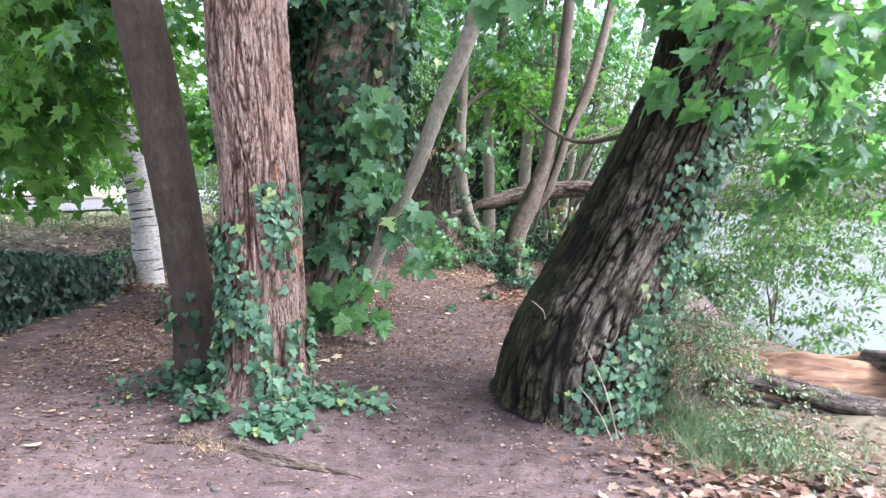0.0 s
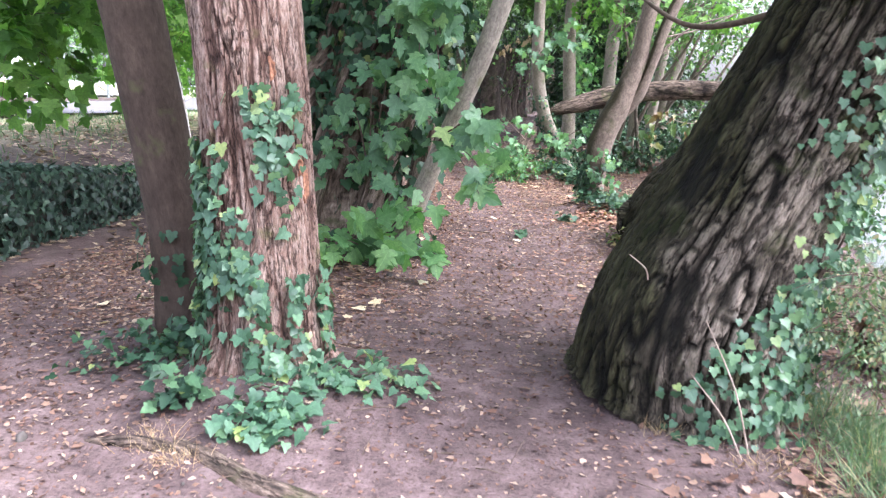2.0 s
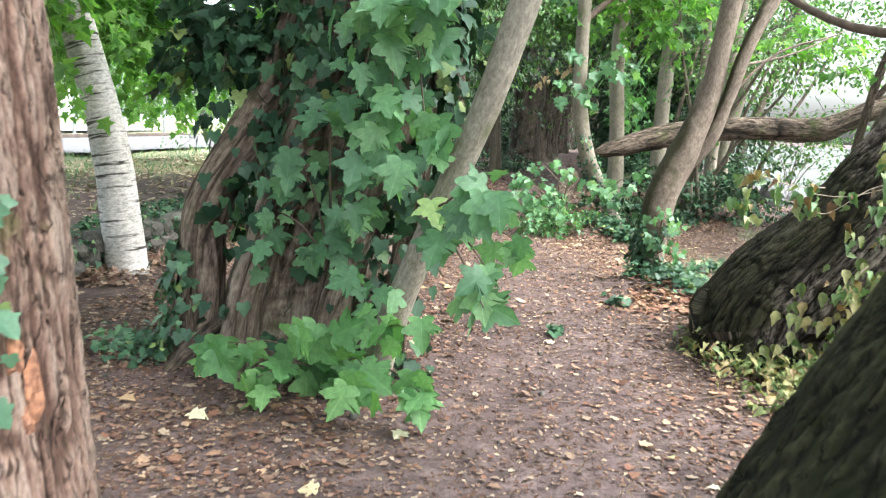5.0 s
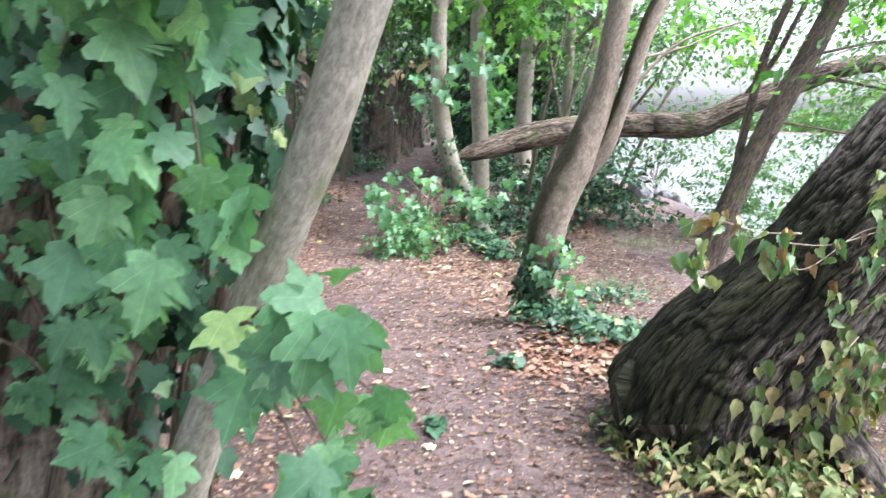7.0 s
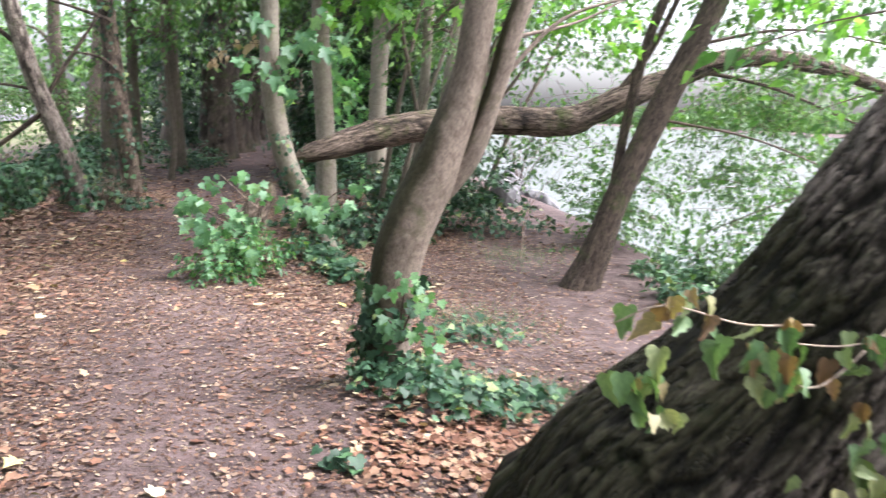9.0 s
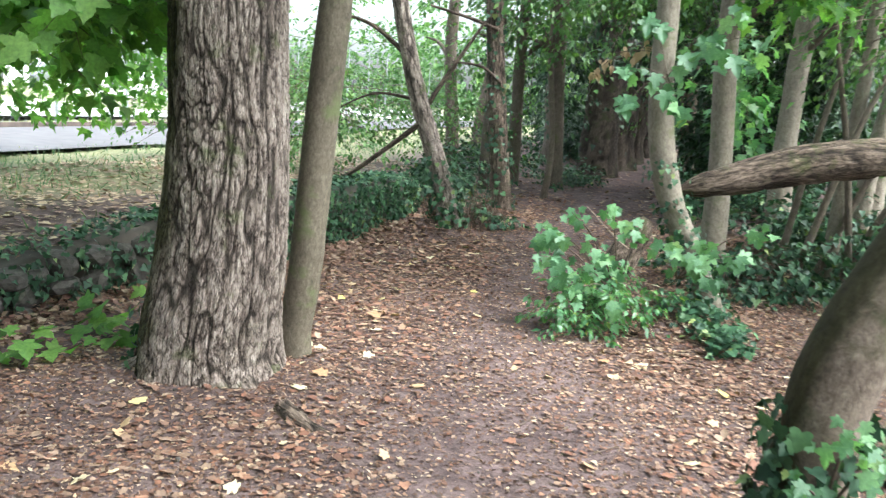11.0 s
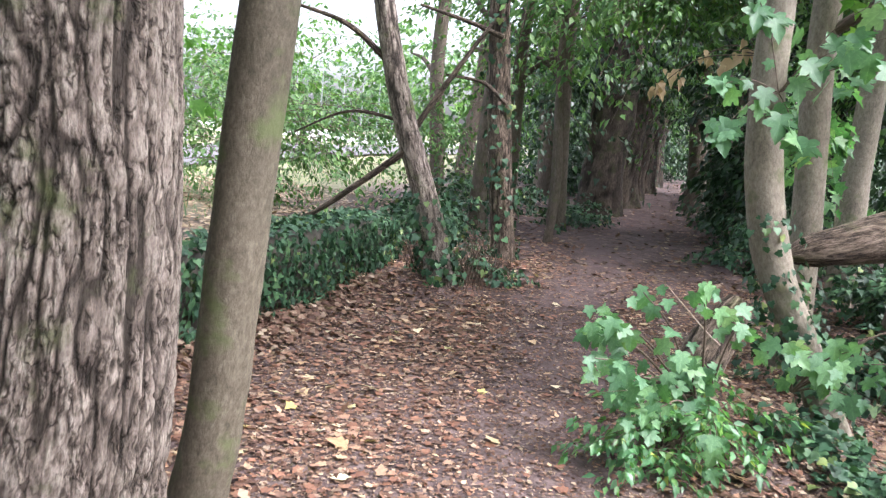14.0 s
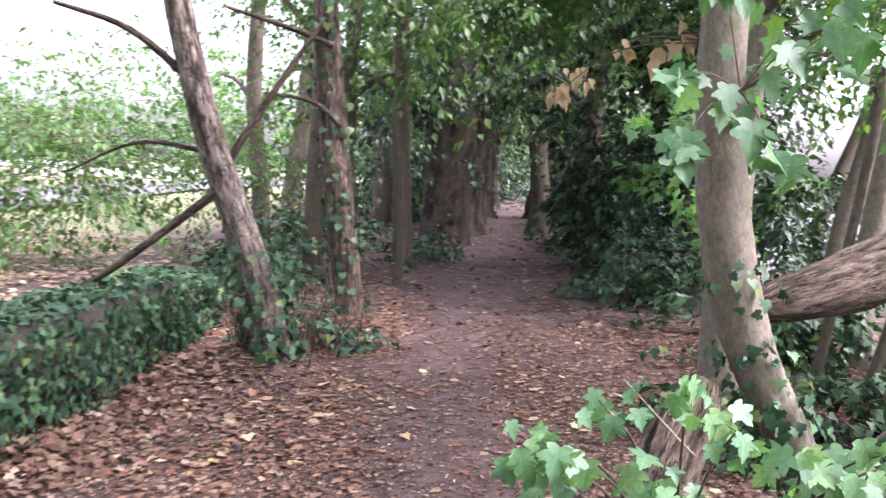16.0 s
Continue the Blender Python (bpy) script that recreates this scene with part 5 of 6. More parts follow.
foliage("bush", "ivy and low green undergrowth between the trunks", "bush", [((1.3, 16.8, 0.5), (0.9, 0.5, 0.4), 90), ((2.2, 19, 0.7), (1.1, 1.2, 0.6), 170), ((1.6, 21.5, 0.9), (0.9, 1.0, 0.7), 120), ((2.9, 17.4, 0.8), (0.8, 0.6, 0.6), 80), ((-3.0, 21, 0.9), (0.9, 1.4, 0.5), 120), ((-2.9, 25, 1.1), (1.0, 1.4, 0.7), 110), ((-1.95, 18.7, 0.6), (0.3, 0.45, 0.2), 22), ((-1.35, 24.6, 0.75), (0.4, 1.6, 0.25), 70), ((1.35, 25.5, 0.9), (0.45, 2.0, 0.4), 90)], IVY_LITE, MAT["ivy"], 0.085, 18, 0.45, droop=0.5)
# far banks
far_blobs = [((160 + rng.uniform(-2, 6), y, 4.0), (6, 12, 4.5 + rng.uniform(-1, 2)), 110) for y in range(-40, 420, 18)]
foliage("far_woods", "hazy green trees on the far river bank", "trees", far_blobs, OVAL, MAT["smallleaf"], 1.2, 20, 4.0, kind="stuff", twig=False)
far_blobs = [((x, 62 + rng.uniform(-3, 5), 4.5), (4, 4, 5 + rng.uniform(-1, 2)), 110) for x in range(-36, 10, 6)] + [((-34, y, 4.0), (3, 3.5, 4), 70) for y in range(0, 26, 6)]
foliage("far_woods", "green trees closing the view beyond the lawn", "trees", far_blobs, OVAL, MAT["smallleaf"], 0.45, 20, 2.4, kind="stuff", twig=False)


# ---- ivy and suckers on the near trunks ----
def around(th, centre, half):
    """1 where the angle lies near centre (degrees), fading out over half."""
    d = np.abs((np.degrees(th) - centre + 180) % 360 - 180)
    return np.clip(1.6 * (1 - d / half), 0, 1)


def patchy(stem_id, a, th, scale=3.0, level=0.5, sharp=6.0):
    q = np.stack([np.cos(th), np.sin(th), a * 1.2], 1) * scale * 0.45 + stem_id * 9.1
    return np.clip((fbm(q, 2) - level) * sharp + 0.5, 0, 1)


def creeper_stems(stem, count, parent, mat, spread, centre, top, r=0.006):
    """Thin ivy stems that climb the bark."""
    for k in range(count):
        th0 = radians(centre + rng.uniform(-spread, spread))
        a = np.linspace(0.05, top * rng.uniform(0.5, 1.0), 9)
        th = th0 + np.cumsum(rng.normal(0, 0.09, 9))
        p, out = stem.skin(a, th, 0.008)
        pts = np.concatenate([p, np.linspace(r, r * 0.5, 9)[:, None]], 1)
        put("ivy_stem", Stem(pts, 0.05, 6, wobble=0.1, seed=k).mesh("ivy_stem", mat), parent)


# ivy on the reddish trunk: a diagonal patch up the front, thick down the shaded side
def maskA(a, th):
    h = a - 0.1
    diag = around(th, 238 + 58 * np.clip(h, 0, 1.2), 46) * (h < 1.16) * (h > 0.3) * 0.9
    side = around(th, 200, 50) * (h < 0.95)
    foot = around(th, 318, 62) * (h < 0.36)
    return np.clip(diag + side + foot, 0, 1) * patchy(1, a, th, 5, 0.42, 6)


ivyA = thing("ivy", "grey-green ivy climbing the foot of the reddish trunk", "ivy", (-1.05, 4.7, 0.3))
p, ax, nm, sz = ivy_on(stA, 295, maskA, 0.064, None, None)
leaf_pieces("leaf", IVY, p, ax, nm, sz, MAT["ivyobj"], ivyA)
ivy_on(stA, 520, maskA, 0.052, MAT["ivyclimb"], ivyA, spread=0.04)
creeper_stems(stA, 9, ivyA, MAT["twig"], 50, 240, 1.1)
# torn orange bark on the reddish trunk
torn = plain("torn_orange_bark", (0.13, 0.06, 0.04), (0.42, 0.2, 0.11), 45, 0.9, 0.8)
for high, turned, ra, rt in ((0.9, 336, 0.045, 5), (0.83, 343, 0.06, 5), (0.77, 338, 0.03, 4), (1.32, 308, 0.05, 3.5)):
    ga, gt = np.meshgrid(np.linspace(0, 1, 6), np.linspace(0, 2 * np.pi, 14, endpoint=False), indexing="ij")
    wide = ga.ravel() * (0.45 + 1.1 * fbm(np.stack([np.cos(gt.ravel()) * 2 + high * 50, np.sin(gt.ravel()) * 2, np.full(ga.size, 3.0)], 1), 2))
    p, out = stA.skin(high + ra * wide * np.sin(gt.ravel()), np.radians(turned + rt * wide * np.cos(gt.ravel())), 0.007)
    p = p + out * (0.014 * (fbm(p * 60, 2)[:, None] - 0.5) - 0.012 * (ga.ravel() > 0.99)[:, None])
    idx = np.arange(84).reshape(6, 14)
    nxt = np.roll(idx, -1, axis=1)
    put("torn_bark", mesh_of("torn_bark", p, np.stack([idx[:-1], nxt[:-1], nxt[1:], idx[1:]], -1).reshape(-1, 4), torn), treeA, "torn orange inner bark")


def ground_ivy(label, blobs, n, size, mat, template=IVY, height=0.1, pieces=0):
    """Ivy leaves lying over the ground within ellipses (x, y, rx, ry)."""
    ob = thing("ground_ivy", label, "ivy", (blobs[0][0], blobs[0][1], gz(blobs[0][0], blobs[0][1])), kind="" if pieces else "stuff")
    q = []
    for x, y, rx, ry in blobs:
        d = np.clip(rng.normal(0, 0.5, (n // len(blobs), 2)), -0.95, 0.95) * np.array([rx, ry]) + np.array([x, y])
        q.append(d)
    q = np.vstack(q)
    z = ground_z(q[:, 0], q[:, 1])
    p = np.column_stack([q, z + 0.015 + rng.uniform(0, height, len(q)) * np.exp(-rng.uniform(0, 1, len(q)))])
    ax = rng.normal(0, 1, p.shape)
    ax[:, 2] = -0.25 + rng.normal(0, 0.2, len(q))
    ax[:, 1] -= 0.4
    nm = rng.normal(0, 0.35, p.shape) + np.array([0, -0.25, 1.0])
    s = size * rng.uniform(0.55, 1.3, len(q))
    if pieces:
        leaf_pieces("leaf", template, p[:pieces], ax[:pieces], nm[:pieces], s[:pieces], MAT["ivyobj"], ob)
        p, ax, nm, s = p[pieces:], ax[pieces:], nm[pieces:], s[pieces:]
    if len(p):
        tagged(put("foliage", leaf_mesh("ground_ivy", template, p, ax, nm, s, mat), ob), kind="stuff")
    return ob


ground_ivy("grey-green ivy spilling over the soil beside the trunk", [(-0.74, 4.78, 0.22, 0.2), (-0.86, 4.5, 0.22, 0.16), (-0.52, 5.02, 0.26, 0.24), (-0.92, 4.36, 0.16, 0.1)], 290, 0.064, MAT["ivy"], pieces=290)
ground_ivy("small dark ivy round the shaded side of the trunk", [(-1.5, 5.0, 0.22, 0.24), (-1.78, 5.0, 0.3, 0.16), (-1.42, 5.2, 0.2, 0.2), (-1.28, 4.52, 0.14, 0.08)], 300, 0.06, MAT["ivy"], height=0.2)

# ivy on the leaning mossy trunk and the weeds at its foot
ivyE = thing("ivy", "grey-green ivy climbing the river side of the leaning trunk", "ivy", (1.2, 4.7, 0.3))
p, ax, nm, sz = ivy_on(stE, 270, lambda a, th: around(th, 284 + 10 * a, 46) * (a < 2.3) * patchy(2, a, th, 5, 0.44, 6), 0.056, None, None)
leaf_pieces("leaf", IVY, p, ax, nm, sz, MAT["ivyobj"], ivyE)
ivy_on(stE, 520, lambda a, th: around(th, 288 + 10 * a, 50) * (a < 2.2) * patchy(2, a, th, 5, 0.44, 6), 0.046, MAT["ivyclimb"], ivyE, spread=0.05)
ivy_on(stE, 200, lambda a, th: around(th, 330, 55) * (a < 1.5) * patchy(3, a, th, 4, 0.45, 6), 0.055, MAT["ivy"], ivyE, spread=0.08)
creeper_stems(stE, 5, ivyE, MAT["twig"], 25, 300, 1.6)


def blades(label, name, blobs, n, height, mat, lean=0.5, category="grass"):
    ob = thing(name, label, category, (blobs[0][0], blobs[0][1], gz(blobs[0][0], blobs[0][1])), kind="stuff")
    q = np.vstack([rng.normal(0, 0.5, (n // len(blobs), 2)) * np.array([rx, ry]) + np.array([x, y]) for x, y, rx, ry in blobs])
    p = np.column_stack([q, ground_z(q[:, 0], q[:, 1]) - 0.01])
    ax = rng.normal(0, lean, p.shape) + np.array([0, 0, 1.0])
    ax[:, 2] = np.abs(ax[:, 2])
    nm = rng.normal(0, 1, p.shape)
    s = height * rng.uniform(0.4, 1.2, len(q))
    put("blades", leaf_mesh(name, (BLADE[0] * np.array([0.55, 1, 1]), BLADE[1]), p, ax, nm, s, mat), ob)
    return ob


blades("feathery green weeds and grass at the foot of the leaning trunk", "weeds", [(1.55, 4.75, 0.22, 0.35), (1.7, 4.3, 0.35, 0.4), (1.45, 4.35, 0.2, 0.3), (1.95, 4.5, 0.45, 0.35), (1.5, 4.95, 0.16, 0.3)], 2600, 0.22, MAT["grass"], 0.8)
blades("dry pinkish straw and roots at the trunk's foot", "dry_grass", [(0.72, 4.75, 0.12, 0.1), (1.1, 4.5, 0.2, 0.12), (1.2, 4.2, 0.16, 0.14), (-1.12, 4.15, 0.12, 0.08), (-1.3, 4.28, 0.1, 0.07)], 700, 0.1, MAT["straw"], 1.2)
foliage("bush", "feathery drooping weeds beside the leaning trunk", "bush", [((1.55, 4.85, 0.75), (0.22, 0.35, 0.5), 110), ((1.8, 4.35, 0.32), (0.35, 0.35, 0.16), 60)], OVAL, MAT["grass"], 0.03, 30, 0.3, droop=0.7, width=0.35)
# dead stalks that lean on the trunk
for a, b in (((1.02, 4.55, 0.2), (0.82, 4.62, 0.72)), ((0.98, 4.5, 0.2), (0.78, 4.62, 0.5)), ((0.62, 4.85, 0.82), (0.53, 4.8, 0.93))):
    st = Stem([(*a, 0.004), (*(np.array(a) * 0.5 + np.array(b) * 0.5 + np.array([0.025, -0.02, 0.0])), 0.0035), (*b, 0.002)], 0.04, 6, wobble=0.05)
    tagged(new("dead_stalk", st.mesh("dead_stalk", MAT["palewig"])), "thin pale dead stalk leaning on the bark", "twig", "dead stalks")

# the massive old trunk: dark ivy above, sycamore suckers in front
for q, st in enumerate(stC):
    ivy_on(st, 2100 if q == 0 else 520, lambda a, th: np.clip((a - 0.55) * 0.9, 0.15, 1) * patchy(4 + q, a, th, 4, 0.36, 6), 0.095, MAT["ivy"], treeC, spread=0.16)
    creeper_stems(st, 4, treeC, MAT["twig"], 90, 270, 2.2, 0.01)
foliage("ivy_crown", "dark ivy mass hanging round the old trunk's upper stem", "ivy", [((-1.15, 8.3, 3.1), (0.6, 0.45, 0.7), 150), ((-1.25, 8.4, 2.2), (0.5, 0.35, 0.5), 60), ((-0.95, 8.6, 2.8), (0.35, 0.3, 0.6), 60), ((-1.85, 8.25, 2.15), (0.2, 0.25, 0.5), 36)], IVY, MAT["ivy"], 0.1, 16, 0.4, droop=0.8, kind="stuff")


def sucker(label, start, tips, leaves, size, mat=None, droop=0.5, template=MAPLE, thick=0.008):
    """A shoot with branching twigs and large leaves, each leaf an object of its own. tips: (x, y, z, spread)."""
    ob = thing("sycamore_shoot", label, "shoot", start, "sycamore shoots")
    P, A, N = [], [], []
    for k, (x, y, z, spread) in enumerate(tips):
        s0, tip = np.array(start), np.array([x, y, z])
        mid = s0 * 0.45 + tip * 0.55 + np.array([0, 0, 0.12 * np.linalg.norm(tip - s0)])
        put("twig", Stem([(*s0, thick), (*mid, thick * 0.7), (*tip, thick * 0.35)], 0.05, 6, wobble=0.08, seed=k).mesh("twig", MAT["twig"]), ob)
        for i in range(leaves):
            t = rng.uniform(0.55, 1.05)
            base = mid * (1 - t) + tip * t if t > 0.7 else s0 * (1 - t) + mid * t + 0
            base = base + rng.normal(0, spread * 0.5, 3)
            P.append(base)
            a = rng.normal(0, 0.42, 3) + np.array([0, -0.25, -droop - 0.3])
            A.append(a)
            N.append(rng.normal(0, 0.28, 3) + np.array([0.1, -0.8, 0.55]))
    P, A, N = np.array(P), np.array(A), np.array(N)
    leaf_pieces("leaf", template, P, A, N, size * rng.uniform(0.5, 1.25, len(P)), mat or MAT["mapleobj"], ob)
    return ob


ivy_on(stC[1], 260, lambda a, th: (a < 0.85) * around(th, 200, 110), 0.07, MAT["ivyclimb"], treeC, spread=0.1)
ground_ivy("fresh green ivy trailing from the old trunk's foot", [(-2.25, 7.95, 0.22, 0.25), (-2.5, 8.1, 0.3, 0.2)], 170, 0.06, MAT["ivyclimb"], height=0.15)
sucker("large fresh sycamore leaves on low suckers before the old trunk", (-1.05, 7.72, 0.3),
       [(-1.5, 7.3, 0.55, 0.1), (-1.3, 7.2, 0.42, 0.1), (-0.95, 7.2, 0.62, 0.12), (-0.75, 7.2, 0.5, 0.12), (-0.5, 7.2, 0.42, 0.1), (-0.62, 7.25, 0.72, 0.12)], 13, 0.155, MAT["freshobj"])
sucker("sycamore leaves hanging in a curtain down the pale stem", (-0.7, 7.4, 2.4),
       [(-0.52, 7.08, 1.95, 0.1), (-0.5, 7.1, 1.6, 0.1), (-0.66, 7.08, 1.75, 0.12), (-0.48, 7.05, 2.2, 0.11), (-0.7, 7.1, 2.1, 0.12), (-0.85, 7.15, 1.95, 0.15), (-0.75, 7.1, 1.5, 0.14)], 14, 0.155)
sucker("sycamore leaves drooping out over the path edge", (-0.55, 7.42, 1.2),
       [(-0.17, 7.0, 1.38, 0.09), (-0.1, 7.0, 1.2, 0.08), (-0.16, 6.95, 1.02, 0.06), (-0.32, 7.0, 1.3, 0.08), (-0.2, 6.95, 0.9, 0.06)], 7, 0.15)
sucker("sycamore leaves scattered over the old trunk", (-1.1, 7.75, 0.9),
       [(-1.2, 7.5, 1.45, 0.15), (-1.05, 7.45, 1.75, 0.16), (-1.35, 7.55, 1.2, 0.14), (-0.85, 7.4, 1.3, 0.14), (-1.05, 7.5, 1.05, 0.14), (-0.85, 7.45, 0.85, 0.13), (-0.8, 7.45, 2.2, 0.2)], 10, 0.12)
LIMP = fan([(0, 0), (0.13, -0.09), (0.26, -0.03), (0.34, 0.12), (0.3, 0.26), (0.24, 0.34), (0.25, 0.48), (0.13, 0.66), (0.08, 0.85), (0.0, 0.98)], (0.04, 0.28), 0.6, 0.32)

# wilting ivy on the broad dark trunk
wilt = thing("wilted_ivy", "wilting yellow-green ivy with pale bare stems draped over dark bark", "ivy", (1.5, 8.2, 0.9))
def bank(u, v, out=0.0):
    """A place on the river trunk's near side: u along, v up, from (1.05, 1.26)."""
    return np.array([1.05 + 1.17 * u, 8.42 - out, 1.26 + 1.17 * v])


WILT_STEMS = [[(1.13, 0.14), (0.93, 0.17), (0.73, 0.16), (0.51, 0.09), (0.34, 0.12)], [(0.83, 0.17), (0.8, 0.26), (0.75, 0.32), (0.68, 0.38)], [(0.78, 0.1), (0.83, 0.0), (0.73, -0.09), (0.66, -0.13)],
              [(0.73, 0.16), (0.61, 0.14), (0.43, 0.01), (0.32, 0.06)], [(0.43, 0.14), (0.26, 0.14), (0.1, 0.17), (0.0, 0.12)], [(0.85, -0.26), (0.92, -0.2), (0.82, -0.13)], [(0.68, -0.23), (0.61, -0.29), (0.56, -0.38)],
              [(1.02, -0.06), (0.92, -0.17), (0.85, -0.29), (0.82, -0.39)], [(0.9, 0.2), (0.96, 0.34), (0.92, 0.5), (0.98, 0.6)], [(1.15, 0.3), (1.05, 0.42), (1.1, 0.55)]]
limp_p = []
for k, pts in enumerate(WILT_STEMS):
    c = np.array([bank(a, b2, 0.04 + 0.03 * math.sin(2.1 * i + k)) for i, (a, b2) in enumerate(pts)]) + rng.normal(0, 0.012, (len(pts), 3))
    rr = np.linspace(0.0035, 0.0018, len(pts))[:, None]
    put("stem", Stem(np.hstack([c, rr]), 0.02, 6, wobble=0.15, seed=k).mesh("stem", MAT["palewig"]), wilt, "pale dry stem")
    for i in range(len(pts) - 1):
        for j in range(4):
            limp_p.append(c[i] + (c[i + 1] - c[i]) * rng.uniform(0, 1) + rng.normal(0, 0.015, 3))
for a, b2, n in ((0.05, 0.04, 10), (0.1, -0.02, 8), (0.19, 0.14, 7), (0.3, 0.08, 7), (0.36, 0.04, 6), (0.66, 0.29, 12), (0.71, 0.22, 10), (0.65, 0.05, 6), (0.58, -0.1, 8), (0.88, -0.03, 7), (0.98, 0.08, 8), (0.92, -0.15, 8), (0.7, -0.35, 8), (0.85, -0.38, 9), (0.98, -0.3, 9), (0.53, -0.37, 6), (1.05, -0.2, 8)):
    for j in range(n):
        limp_p.append(bank(a, b2, 0.06) + rng.normal(0, 0.035, 3))
p = np.array(limp_p)
ax = rng.normal(0, 0.35, p.shape) + np.array([0, -0.1, -1.0])
nm = rng.normal(0, 0.6, p.shape) + np.array([0.1, -0.9, 0.2])
sz = 0.066 * rng.uniform(0.6, 1.3, len(p))
leaf_pieces("leaf", LIMP, p, ax, nm, sz, leaf_material("wilted_leaf", [(0.0, (0.08, 0.15, 0.07)), (0.5, (0.15, 0.23, 0.11)), (0.75, (0.3, 0.31, 0.18)), (0.92, (0.26, 0.15, 0.09)), (1.0, (0.1, 0.055, 0.035))], 0.25, 0.5, True), wilt)
wilted = ground_ivy("wilting ivy heaped round the dark trunk's foot", [(1.38, 8.5, 0.35, 0.3), (1.17, 8.9, 0.25, 0.35), (1.72, 8.15, 0.42, 0.32), (1.62, 8.45, 0.3, 0.2), (1.5, 7.9, 0.35, 0.25)], 1150, 0.056, MAT["wilted"], LIMP, 0.2)
ivy_on(stF, 300, lambda a, th: around(th, 300, 60) * (a < 0.9), 0.09, MAT["wilted"], wilted, DROOPED, 0.12, 1.2)

# the forked tree: ivy skirt
ivy_on(stG[0], 260, lambda a, th: (a < 0.65) * (0.25 + 0.75 * around(th, 200, 90)), 0.07, MAT["ivy"], treeG, spread=0.08)
ground_ivy("dark glossy ivy round the forked trunk's foot", [(1.0, 11.0, 0.32, 0.25), (1.35, 11.05, 0.4, 0.3), (1.25, 10.75, 0.38, 0.2), (1.75, 12.4, 0.45, 0.4), (1.65, 10.95, 0.35, 0.25)], 800, 0.062, MAT["ivy"], height=0.16)
blades("fresh green grass tuft by the forked trunk", "grass_tuft", [(1.4, 11.1, 0.45, 0.25), (1.7, 11.05, 0.4, 0.25), (1.9, 12.9, 0.5, 0.6), (3.0, 15.6, 0.5, 0.8)], 2200, 0.15, MAT["grass"], 0.6)
sucker("small green shoots low on the forked trunk", (0.98, 11.12, 0.6), [(0.9, 10.95, 0.78, 0.06), (1.1, 10.98, 0.9, 0.08), (1.16, 10.98, 0.66, 0.08), (1.0, 10.95, 1.0, 0.07)], 12, 0.062)
ground_ivy("ivy and leaf scraps on the trodden soil", [(0.55, 10.25, 0.12, 0.1), (0.1, 9.2, 0.1, 0.1)], 30, 0.08, MAT["ivy"])

# the bent tree and its ring of shoots
shoots = [((0.1, 15.0, 0.45), [(-0.55, 14.75, 0.95, 0.11), (-0.4, 14.6, 0.75, 0.12), (-0.15, 14.5, 0.65, 0.12), (-0.45, 14.6, 1.0, 0.1), (-0.1, 14.55, 0.95, 0.12), (0.1, 14.4, 0.55, 0.11), (-0.3, 14.5, 0.6, 0.1), (-0.5, 14.5, 0.85, 0.12), (-0.25, 14.45, 0.8, 0.13), (-0.3, 14.6, 1.2, 0.1), (0.0, 14.65, 1.22, 0.1), (0.2, 14.7, 1.1, 0.1), (-0.48, 14.6, 1.05, 0.1)], 13, 0.088),
          ((0.55, 15.0, 0.7), [(0.75, 14.8, 1.0, 0.1), (0.95, 14.85, 0.95, 0.12), (0.8, 14.9, 0.75, 0.1), (1.15, 15.0, 1.15, 0.1), (0.45, 14.75, 1.0, 0.08)], 9, 0.11),
          ((0.3, 15.25, 2.3), [(-0.02, 15.0, 2.3, 0.07), (0.02, 15.0, 2.08, 0.06), (0.12, 15.1, 2.75, 0.07), (0.6, 15.1, 2.55, 0.09), (0.82, 15.1, 2.45, 0.11), (0.72, 15.15, 2.8, 0.12), (0.42, 15.1, 1.98, 0.06), (1.05, 15.2, 2.65, 0.12)], 7, 0.125)]
sucker("green sycamore bush sprouting round the bent trunk", *shoots[0])
sucker("sycamore shoots beside the fallen trunk", *shoots[1])
sucker("light green sycamore leaves on the bent trunk's upper shoots", *shoots[2], thick=0.0035)
sucker("crisp brown dead leaves hanging from a broken twig", (0.22, 15.3, 2.5), [(-0.1, 15.75, 2.52, 0.04), (-0.25, 16.0, 2.42, 0.06), (-0.38, 16.0, 2.3, 0.05)], 9, 0.1, MAT["dryleaf"], 1.0, DROOPED, 0.004)
foliage("bush", "low mixed green growth under the bent trunk", "bush", [((0.05, 14.75, 0.55), (0.45, 0.35, 0.25), 70), ((-0.2, 14.55, 0.4), (0.3, 0.25, 0.15), 40)], OVAL, MAT["maple"], 0.06, 14, 0.25)
ground_ivy("dark ivy trailing down from the bent trunk", [(0.65, 15.0, 0.25, 0.25), (0.85, 14.75, 0.25, 0.25), (0.95, 14.45, 0.2, 0.2)], 420, 0.07, MAT["ivy"], height=0.22)
ivy_on(stP, 460, lambda a, th: (a < 1.15) * 0.9 + (a > 1.25) * (a < 1.5) * 0.5, 0.05, MAT["ivy"], treeP, spread=0.07)
for a, b in (((0.15, 15.0, 0.9), (-0.2, 14.7, 1.25)), ((3.05, 15.6, 0.25), (3.45, 15.5, 1.35))):
    st = Stem([(*a, 0.005), (*(np.array(a) * 0.5 + np.array(b) * 0.5 + rng.normal(0, 0.06, 3)), 0.004), (*b, 0.002)], 0.04, 6, wobble=0.1)
    tagged(new("bare_twig", st.mesh("bare_twig", MAT["palewig"])), "thin bare grey twig standing among leaves", "twig", "bare twigs")

